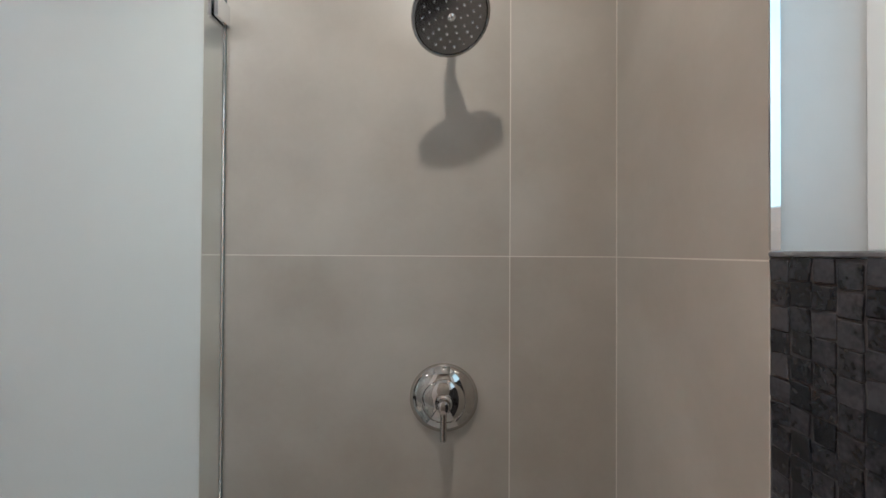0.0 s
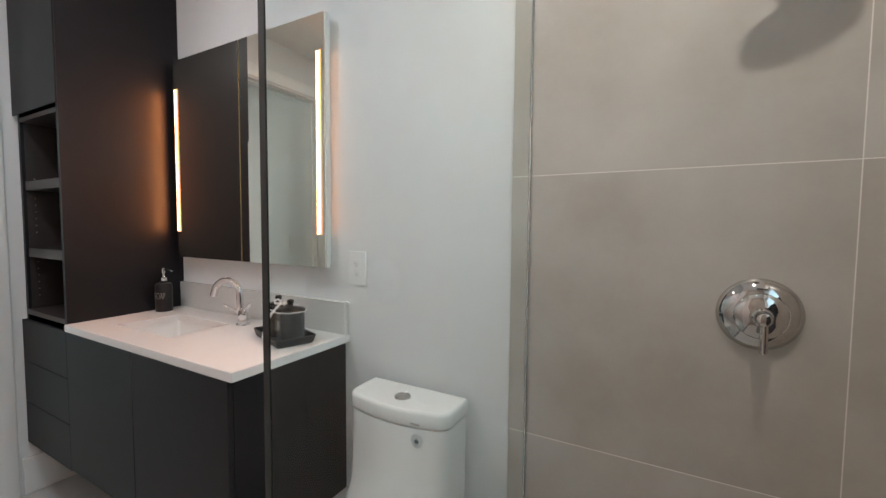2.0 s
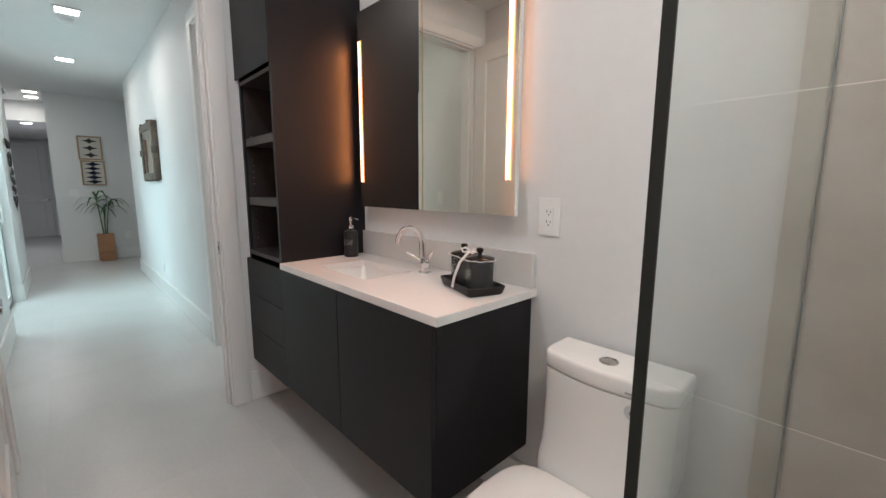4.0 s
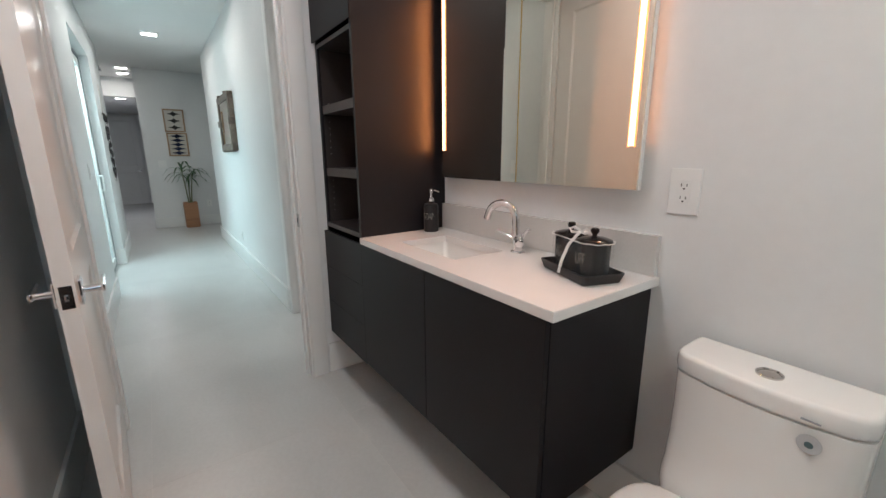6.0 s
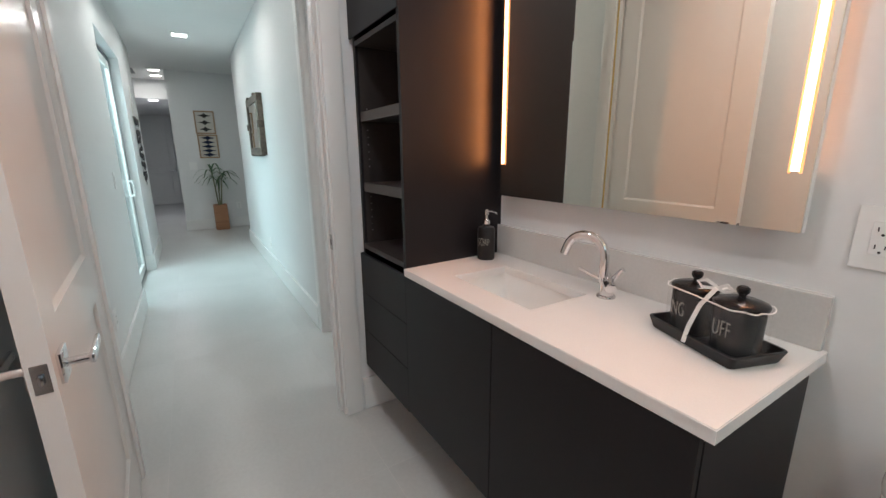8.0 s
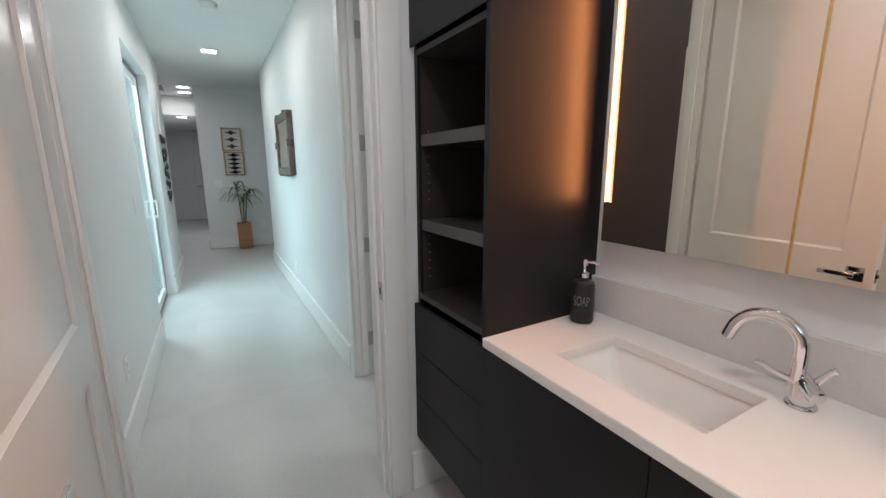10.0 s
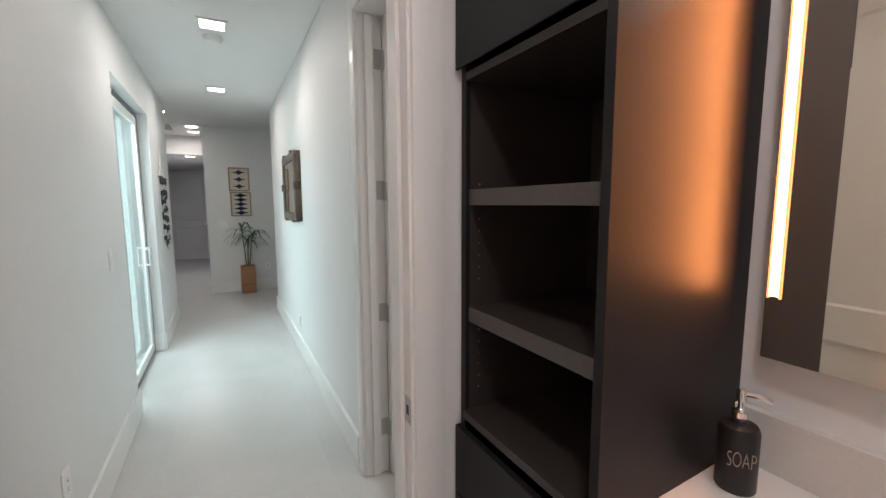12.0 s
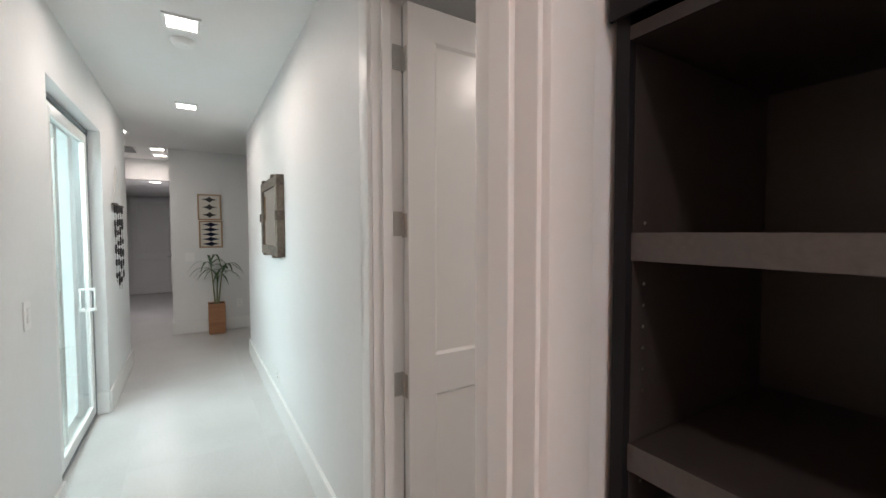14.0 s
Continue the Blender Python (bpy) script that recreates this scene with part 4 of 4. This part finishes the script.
loft(bm, [tray_ring(hw - 0.012, hd - 0.010, 0.0005, 0.010), tray_ring(hw - 0.009, hd - 0.007, 0.004, 0.012), tray_ring(hw, hd, 0.029, 0.013), tray_ring(hw - 0.0015, hd - 0.0015, 0.0310, 0.012), tray_ring(hw - 0.0055, hd - 0.0055, 0.0305, 0.010), tray_ring(hw - 0.015, hd - 0.014, 0.0055, 0.009)])
part("dish", bm, BLACK_MATTE, tray, smooth=True, turn=TRA)
for n, (off, word) in enumerate(((-0.060, "NG"), (0.058, "UFF"))):
    jx, jy = TRX + off * math.cos(TRA), TRY + off * math.sin(TRA) + 0.002
    jz = ZC + 0.0055
    jar = thing("jar", (jx, jy, jz), "black ceramic lidded jar in clear wrap, pale letters on its side", "jar", "jars on the tray")
    bm = bmesh.new()
    lathe(bm, [(0.042, 0.0), (0.046, 0.004), (0.0475, 0.104), (0.046, 0.107)], (jx, jy, jz), 36)
    part("body", bm, BLACK_GLAZE, jar, smooth=True)
    bm = bmesh.new()
    lathe(bm, [(0.046, 0.1075), (0.0505, 0.108), (0.0512, 0.1095), (0.0512, 0.1145), (0.0495, 0.1165), (0.036, 0.1215), (0.014, 0.1245), (0.0075, 0.127), (0.0065, 0.132), (0.0105, 0.136), (0.0125, 0.141), (0.0120, 0.147), (0.008, 0.1505)], (jx, jy, jz), 36)
    part("lid", bm, BLACK_GLAZE, jar, "black lid with a knob", True)
    ang = radians(-14)
    lettering(word, 0.043, Matrix.Translation((jx + 0.0482 * math.sin(ang), jy - 0.0482 * math.cos(ang), jz + 0.046)) @ Matrix.Rotation(ang, 4, "Z") @ Matrix.Rotation(radians(90), 4, "X") @ Matrix.Diagonal((0.58, 1.2, 1.0, 1)), LETTER, jar, "lettering")
wrap = thing("gift_ribbon", (TRX, TRY, ZC + 0.006), "thin white ribbon tied round the jars, with a crinkled clear wrap", "ribbon")
bm = bmesh.new()


def band(bm, pts, width, thick=0.0008):
    prev = None
    for k, p in enumerate(pts):
        p = Vector(p)
        way = (Vector(pts[min(k + 1, len(pts) - 1)]) - Vector(pts[max(k - 1, 0)])).normalized()
        side = way.cross(Vector((0.3, -0.9, 0.2))).normalized()
        nrm = way.cross(side).normalized()
        ring = [bm.verts.new(p + side * width / 2 * a + nrm * thick * b) for a, b in ((-1, -1), (1, -1), (1, 1), (-1, 1))]
        if prev:
            for m in range(4):
                bm.faces.new((prev[m], prev[(m + 1) % 4], ring[(m + 1) % 4], ring[m]))
        else:
            bm.faces.new(ring)
        prev = ring
    bm.faces.new(prev)


band(bm, [(TRX + 0.006, TRY + 0.03, ZC + 0.132), (TRX + 0.004, TRY - 0.02, ZC + 0.136), (TRX - 0.010, TRY - 0.050, ZC + 0.100), (TRX - 0.020, TRY - 0.066, ZC + 0.050), (TRX - 0.024, TRY - 0.072, ZC + 0.012)], 0.009)
part("ribbon", bm, RIBBON, wrap, "white ribbon", True)
bm = bmesh.new()
for sx_, sy_ in ((-1, 0.2), (1, -0.3)):
    band(bm, [(TRX + 0.005, TRY - 0.01, ZC + 0.137), (TRX + sx_ * 0.022, TRY - 0.01 + sy_ * 0.01, ZC + 0.148), (TRX + sx_ * 0.040, TRY - 0.012 + sy_ * 0.02, ZC + 0.141), (TRX + sx_ * 0.024, TRY - 0.02, ZC + 0.134), (TRX + 0.006, TRY - 0.014, ZC + 0.136)], 0.007)
part("bow", bm, RIBBON, wrap, "small bow", True)

WRAP = material("clear_wrap", (0.75, 0.76, 0.77), 0.15, bump=0.2, bump_scale=40)
WRAP.node_tree.nodes["Principled BSDF"].inputs["Alpha"].default_value = 0.055
rng = random.Random(21)
bm = bmesh.new()
rows = []
ca, sa = math.cos(TRA), math.sin(TRA)
for z, grow in ((0.012, 0.0), (0.035, 0.004), (0.060, 0.001), (0.085, 0.004), (0.108, 0.001), (0.118, 0.005)):
    row = []
    for k in range(48):
        a = 2 * math.pi * k / 48
        u, v = 0.062 * (1 if math.cos(a) > 0 else -1) * (abs(math.cos(a)) > 0.25) + 0.052 * math.cos(a), 0.052 * math.sin(a)
        w = 1 + grow * 8 + rng.uniform(-0.02, 0.02)
        u, v = u * w, v * w
        row.append(bm.verts.new((TRX + u * ca - v * sa, TRY + u * sa + v * ca, ZC + z + (0.0015 * math.sin(k * 1.1) if z > 0.11 else 0))))
    rows.append(row)
for r0, r1 in zip(rows, rows[1:]):
    for k in range(48):
        bm.faces.new((r0[k], r0[(k + 1) % 48], r1[(k + 1) % 48], r1[k]))
edge = [v.co.copy() for v in rows[-1]]
part("clear_wrap", bm, WRAP, wrap, "crinkled clear wrap", True)
bm = bmesh.new()
tube(bm, edge + [edge[0]], 0.0014, 6)
part("wrap_hem", bm, RIBBON, wrap, "white wavy hem", True)

# ---- hallway ceiling ----


def square_light(at, size=0.19, label="square recessed white ceiling light, lit"):
    ob = thing("ceiling_light", at, label, "ceiling light", "ceiling lights")
    x, y, z = at
    h = size / 2
    one("frame", [(x - h, x + h, y - h, y - h + 0.02, z - 0.010, z), (x - h, x + h, y + h - 0.02, y + h, z - 0.010, z), (x - h, x - h + 0.02, y - h + 0.02, y + h - 0.02, z - 0.010, z), (x + h - 0.02, x + h, y - h + 0.02, y + h - 0.02, z - 0.010, z)],
        WHITE_PLASTIC, ob, "white frame", 0.0015)
    one("diffuser", [(x - h + 0.021, x + h - 0.021, y - h + 0.021, y + h - 0.021, z - 0.005, z - 0.001)], LAMP_GLOW, ob, "glowing diffuser")
    return ob


# the panel at x -3.42 is made up to go with its fill lamp
for x, y, z in ((-5.27, 0.0, TOP), (-7.06, 0.0, TOP), (-3.42, 0.0, TOP), (-1.75, 0.0, TOP), (-8.55, -0.70, TOP), (-9.62, -0.38, TOP), (-10.17, -0.38, TOP), (-10.98, -0.5, 2.355), (-2.75, 1.95, TOP)):
    square_light((x, y, z - 0.0005))
sp = thing("shower_light", (-0.10, 0.30, TOP), "small round recessed shower light, lit", "ceiling light")
bm = bmesh.new()
lathe(bm, [(0.055, -0.006), (0.055, -0.0005), (0.04, -0.0005)], (-0.10, 0.30, TOP), 32)
part("ring", bm, WHITE_PLASTIC, sp, smooth=True)
smoke = thing("smoke_detector", (-5.53, 0.0, TOP), "round white smoke detector on the ceiling", "smoke detector")
bm = bmesh.new()
lathe(bm, [(0.045, -0.036), (0.056, -0.028), (0.066, -0.012), (0.068, -0.0005)], (-5.53, 0.0, TOP), 36)
part("body", bm, WHITE_PLASTIC, smoke, smooth=True)
bm = bmesh.new()
lathe(bm, [(0.018, -0.040), (0.020, -0.0362)], (-5.53, 0.0, TOP), 24)
part("sensor", bm, WHITE_PLASTIC, smoke, smooth=True)
vent = thing("ceiling_vent", (-9.85, -0.85, TOP), "grey slatted ceiling vent", "ceiling vent")
for y in (-1.06, -0.66):
    one("frame_bar", [(-10.10, -9.60, y, y + 0.02, TOP - 0.012, TOP - 0.0005)], WHITE_PLASTIC, vent)
for k in range(12):
    one("slat", [(-10.09 + k * 0.041, -10.068 + k * 0.041, -1.039, -0.661, TOP - 0.012, TOP - 0.002)], STEEL, vent)

# ---- wall pieces ----
wm = thing("wall_mirror", (-5.98, HALL_N, 1.62), "weathered wood framed mirror with corner blocks on the hallway wall", "wall mirror")
fx0, fx1, fz0, fz1, fy0 = -6.42, -5.63, 1.312, 1.918, HALL_N - 0.056
for name, b in (("frame_board", (fx0, fx1, fy0, HALL_N - 0.001, fz1 - 0.075, fz1)), ("frame_board", (fx0, fx1, fy0, HALL_N - 0.001, fz0, fz0 + 0.075)),
                ("frame_board", (fx0, fx0 + 0.075, fy0, HALL_N - 0.001, fz0 + 0.0755, fz1 - 0.0755)), ("frame_board", (fx1 - 0.075, fx1, fy0, HALL_N - 0.001, fz0 + 0.0755, fz1 - 0.0755))):
    one(name, [b], BARNWOOD, wm, "weathered wooden board", 0.003)
for x, z in ((fx0 - 0.004, 1.62), (fx1 - 0.02, 1.62)):
    one("bracket", [(x, x + 0.024, fy0 - 0.012, HALL_N - 0.004, z - 0.035, z + 0.035)], BARNWOOD, wm, "wooden bracket", 0.002)
for z in (fz0 - 0.012, fz1 - 0.008):
    for x in (fx0 + 0.14, fx1 - 0.20):
        one("bracket", [(x, x + 0.07, fy0 - 0.010, HALL_N - 0.004, z, z + 0.02)], BARNWOOD, wm, "wooden bracket", 0.002)
one("mirror_pane", [(fx0 + 0.076, fx1 - 0.076, HALL_N - 0.046, HALL_N - 0.042, fz0 + 0.076, fz1 - 0.076)], MIRROR, wm, "mirror glass")


def diamond_picture(y0, y1, z0, z1, rows, dense):
    x = -9.50
    ob = thing("framed_picture", (x, (y0 + y1) / 2, (z0 + z1) / 2), "small framed textile with %s diamond rows on pale linen" % ("dense navy" if dense else "black"), "picture", "framed pictures on the end wall")
    w = 0.022
    one("frame", [(x + 0.0005, x + 0.03, y0, y1, z1 - w, z1), (x + 0.0005, x + 0.03, y0, y1, z0, z0 + w), (x + 0.0005, x + 0.03, y0, y0 + w, z0 + w, z1 - w), (x + 0.0005, x + 0.03, y1 - w, y1, z0 + w, z1 - w)], FRAMEWOOD, ob, "brown wooden frame", 0.001)
    one("cloth", [(x + 0.0005, x + 0.014, y0 + w, y1 - w, z0 + w, z1 - w)], LINEN, ob, "pale linen")
    bm = bmesh.new()
    yc, hw, hh = (y0 + y1) / 2, (y1 - y0) / 2 - w - 0.02, (z1 - z0 - 2 * w) / rows / 2
    for k in range(rows):
        zc = z0 + w + hh * (2 * k + 1)
        for s, a in ((1.0, 0.70), (0.66, 0.985)) if dense else ((0.9, 0.42), (0.45, 0.78)):
            pts = [(yc - hw * s, zc), (yc, zc - hh * a), (yc + hw * s, zc), (yc, zc + hh * a)]
            lo = [bm.verts.new((x + 0.0145, u, v)) for u, v in pts]
            hi = [bm.verts.new((x + 0.0155 + 0.001 * (s < 0.5), u, v)) for u, v in pts]
            bm.faces.new(hi)
            for m in range(4):
                bm.faces.new((lo[m], lo[(m + 1) % 4], hi[(m + 1) % 4], hi[m]))
    part("pattern", bm, NAVY if dense else SLOT, ob, "navy pattern" if dense else "black pattern")


diamond_picture(0.09, 0.40, 1.675, 2.060, 3, False)
diamond_picture(0.10, 0.41, 1.262, 1.665, 5, True)

hang = thing("wall_hanging", (-7.38, HALL_S, 1.78), "dark beaded wall hanging on a thin rod", "wall hanging")
hx0, hx1, hy = -7.72, -7.12, HALL_S + 0.018
bm = bmesh.new()
tube(bm, [(hx0, hy, 1.752), (hx1, hy, 1.752)], 0.009, 10)
part("rod", bm, BARNWOOD, hang, "thin wooden rod", True)
bm = bmesh.new()
tube(bm, [(hx0 + 0.03, hy, 1.757), (-7.42, HALL_S + 0.006, 2.12)], 0.0015, 6)
tube(bm, [(hx1 - 0.03, hy, 1.757), (-7.42, HALL_S + 0.006, 2.12)], 0.003, 6)
part("hanging_cord", bm, LINEN, hang, "thin cord")
rng = random.Random(5)
for k in range(4):
    x = hx0 + 0.09 + k * 0.14
    bottom = 0.92 + abs(k - 1.4) * 0.07
    bm = bmesh.new()
    tube(bm, [(x, hy, 1.75), (x, hy, bottom)], 0.0015, 6)
    z = 1.72
    while z > bottom + 0.03:
        big = 1.5 if z > 1.5 else 1.0
        h = rng.uniform(0.024, 0.046) * (1.15 if big > 1 else 1)
        w = rng.uniform(0.018, 0.034) * big
        pts = [(x + w * math.cos(a), z + h * math.sin(a)) for a in np.linspace(0, 2 * math.pi, 9, endpoint=False)]
        for yy0, yy1 in ((hy - 0.004, hy + 0.006),):
            lo, hi = [bm.verts.new((u, yy0, v)) for u, v in pts], [bm.verts.new((u, yy1, v)) for u, v in pts]
            bm.faces.new(hi)
            bm.faces.new(reversed(lo))
            for m in range(9):
                bm.faces.new((lo[m], lo[(m + 1) % 9], hi[(m + 1) % 9], hi[m]))
        z -= 2 * h + rng.uniform(0.012, 0.07)
    part("bead_strand", bm, FELT, hang, "strand of dark felt beads")

# ---- plant ----
PX, PY = -9.33, 0.30
pot = thing("planter", (PX, PY, 0), "tall slatted reddish wooden planter", "planter")
one("box", [(PX - 0.095, PX + 0.095, PY - 0.095, PY + 0.095, 0.002, 0.43)], WOOD, pot, "wooden box", 0.002)
for k in range(8):
    z = 0.012 + k * 0.056
    one("slat", [(PX - 0.108, PX + 0.108, PY - 0.108, PY - 0.096, z, z + 0.046), (PX + 0.096, PX + 0.108, PY - 0.096, PY + 0.108, z, z + 0.046), (PX - 0.108, PX - 0.096, PY - 0.096, PY + 0.108, z, z + 0.046), (PX - 0.096, PX + 0.096, PY + 0.096, PY + 0.108, z, z + 0.046)], WOOD, pot, "", 0.0015)
one("soil", [(PX - 0.09, PX + 0.09, PY - 0.09, PY + 0.09, 0.43, 0.436)], SOIL, pot, "dark soil")
plant = thing("potted_plant", (PX, PY, 0.437), "small cane plant with long drooping green leaves", "plant")
rng = random.Random(11)
for c, (dx, dy, hgt) in enumerate(((0.0, -0.03, 0.70), (0.03, 0.04, 0.60), (-0.03, 0.01, 0.52))):
    bm = bmesh.new()
    tip = Vector((PX + dx * 1.6, PY + dy * 2.2, 0.437 + hgt * 0.88))
    tube(bm, [(PX + dx * 0.6, PY + dy * 0.6, 0.437), ((PX + dx * 1.1), (PY + dy * 1.4), 0.437 + hgt * 0.5), tuple(tip)], [0.011, 0.009, 0.007], 8)
    stem = part("stem", bm, CANE, plant, "thin cane stem", True)
    for k in range(9):
        a = k * 2.4 + c
        length = rng.uniform(0.24, 0.36)
        out = Vector((math.cos(a), math.sin(a), 0))
        side = Vector((-math.sin(a), math.cos(a), 0))
        rise = rng.uniform(0.05, 0.19)
        bm = bmesh.new()
        rows = []
        for s in np.linspace(0, 1, 6):
            p = tip + out * length * (s * 0.95) + Vector((0, 0, rise * math.sin(s * 2.2) - 0.17 * s ** 2.2 - 0.03 * (k % 4)))
            w = 0.016 * math.sin(math.pi * min(0.97, s * 0.9 + 0.1)) + 0.002
            rows.append([bm.verts.new(p - side * w), bm.verts.new(p - Vector((0, 0, 0.004))), bm.verts.new(p + side * w)])
        for r0, r1 in zip(rows, rows[1:]):
            for m in range(2):
                bm.faces.new((r0[m], r0[m + 1], r1[m + 1], r1[m]))
        part("leaf", bm, LEAF, stem, "", True)

# ---- outside ----
setting("ground", [(-60, 60, -60, -0.78, -0.12, -0.03), (0.61, 60, -0.78, 60, -0.12, -0.03)], PAVING, "pale concrete patio")
setting("patio_wall", [(-14, 6, -2.9, -2.75, -0.03, 3.6)], STUCCO, "pale stucco garden wall")
setting("garden_wall", [(2.6, 2.75, -3.2, 6, -0.03, 2.4)], STUCCO, "pale stucco boundary wall")

# ---- floor and tiles ----
floor = setting("floor", [(-15.2, 0.75, -0.78, 3.2, -0.10, -0.0005), (-15.2, -8.0, -3.6, -0.78, -0.10, -0.0005)], GROUT, "large pale grey porcelain floor tiles")
S, GAP = 0.80, 0.0028
SX = 1.6
xs = [-2.42 + SX * k for k in range(-8, 3)]
ys = [-3.56 + S * k for k in range(0, 9)]
cells = {}
for x in xs:
    for y in ys:
        x0, x1, y0, y1 = x + GAP / 2, min(x + SX - GAP / 2, 0.60), y + GAP / 2, min(y + S - GAP / 2, 3.15)
        if y1 < -0.78 and x > -8.0:
            continue
        if y0 < -0.78 < y1 and x > -8.0:
            y0 = -0.775
        key = (round(x1 - x0, 3), round(y1 - y0, 3))
        if key not in cells:
            bm = bmesh.new()
            box(bm, 0, key[0], 0, key[1], -0.0004, 0.0)
            bmesh.ops.bevel(bm, geom=[e for e in bm.edges if all(v.co.z > -0.0002 for v in e.verts)], offset=0.0003, segments=1, affect="EDGES")
            bmesh.ops.recalc_face_normals(bm, faces=bm.faces[:])
            me = bpy.data.meshes.new("tile")
            bm.to_mesh(me)
            bm.free()
            me.materials.append(FLOOR_TILE)
            cells[key] = me
        ob = new("tile", cells[key])
        ob.location, ob.parent = (x0, y0, 0), floor

# shower wall tiles
lining = setting("shower_tiling", [(-0.634, EAST + 0.012, TILE_N + 0.0003, TILE_N + 0.0118, 0.002, TOP - 0.002), (EAST + 0.0003, EAST + 0.0118, WIN_N, TILE_N, 0.002, TOP - 0.002)], WALL_GROUT,
                 "large beige-grey concrete-look porcelain shower tiles with pale joints")
rows = [0.003, 0.680, 1.455, 2.255, TOP - 0.003]


def wall_tile(size, at, thick_axis):
    bm = bmesh.new()
    box(bm, 0, size[0], 0, size[1], 0, size[2])
    bmesh.ops.bevel(bm, geom=bm.edges[:], offset=0.00005, segments=1, affect="EDGES")
    bmesh.ops.recalc_face_normals(bm, faces=bm.faces[:])
    me = bpy.data.meshes.new("tile")
    bm.to_mesh(me)
    bm.free()
    me.materials.append(WALL_TILE)
    ob = new("tile", me)
    ob.location, ob.parent = at, lining
    return ob


g = 0.0012
for z0, z1 in zip(rows, rows[1:]):
    for x0, x1 in ((-0.634, 0.141), (0.141, EAST)):
        wall_tile((x1 - x0 - 2 * g, 0.0002, z1 - z0 - 2 * g), (x0 + g, TILE_N, z0 + g), 1)
    wall_tile((0.0002, TILE_N - WIN_N - 0.002 - 2 * g, z1 - z0 - 2 * g), (EAST, WIN_N + g, z0 + g), 0)

# dark mosaic below the window
mosaic = setting("mosaic_panel", [(EAST + 0.0008, EAST + 0.0118, -0.598, WIN_N - 0.001, 0.002, SILL + 0.004)], MOSAIC_GROUT, "irregular small dark slate mosaic below the window")
rng = random.Random(3)
shapes = []
for k in range(10):
    bm = bmesh.new()
    v = box(bm, -0.0024, 0.0, -0.0134, 0.0134, -0.0134, 0.0134)
    for w in v:
        w.co.y += rng.uniform(-0.0022, 0.0012)
        w.co.z += rng.uniform(-0.0020, 0.0016)
        if w.co.x < -0.0005:
            w.co.x += rng.uniform(-0.0006, 0.0006)
    bmesh.ops.bevel(bm, geom=bm.edges[:], offset=0.0007, segments=1, affect="EDGES")
    bmesh.ops.recalc_face_normals(bm, faces=bm.faces[:])
    me = bpy.data.meshes.new("mosaic_tile")
    bm.to_mesh(me)
    bm.free()
    me.materials.append(MOSAIC)
    shapes.append(me)
far = bmesh.new()
count = 0
for r in range(49):
    z = SILL - 0.012 - r * 0.0293
    for q in range(37):
        y = WIN_N - 0.017 - q * 0.0293
        if q < 12 and r < 25:
            ob = new("mosaic_tile", shapes[rng.randrange(10)])
            ob.location, ob.parent = (EAST + 0.001, y + rng.uniform(-0.001, 0.001), z + 0.004 * math.sin(q * 1.3) + 0.006 * ((q // 4) % 2)), mosaic
            ob.rotation_euler = (rng.uniform(-0.05, 0.05), rng.uniform(-0.045, 0.045), rng.uniform(-0.06, 0.06))
            count += 1
        else:
            dy, dz = rng.uniform(-0.0015, 0.0015), rng.uniform(-0.0015, 0.0015)
            c = [(y + dy + a * 0.0125, z + dz + b * 0.0125) for a, b in ((-1, -1), (1, -1), (1, 1), (-1, 1))]
            lo, hi = [far.verts.new((EAST + 0.0007, u, w)) for u, w in c], [far.verts.new((EAST - 0.0015, u, w)) for u, w in c]
            far.faces.new(hi)
            for m in range(4):
                far.faces.new((lo[m], lo[(m + 1) % 4], hi[(m + 1) % 4], hi[m]))
part("mosaic_tile", far, MOSAIC, mosaic, "", False, "stuff")
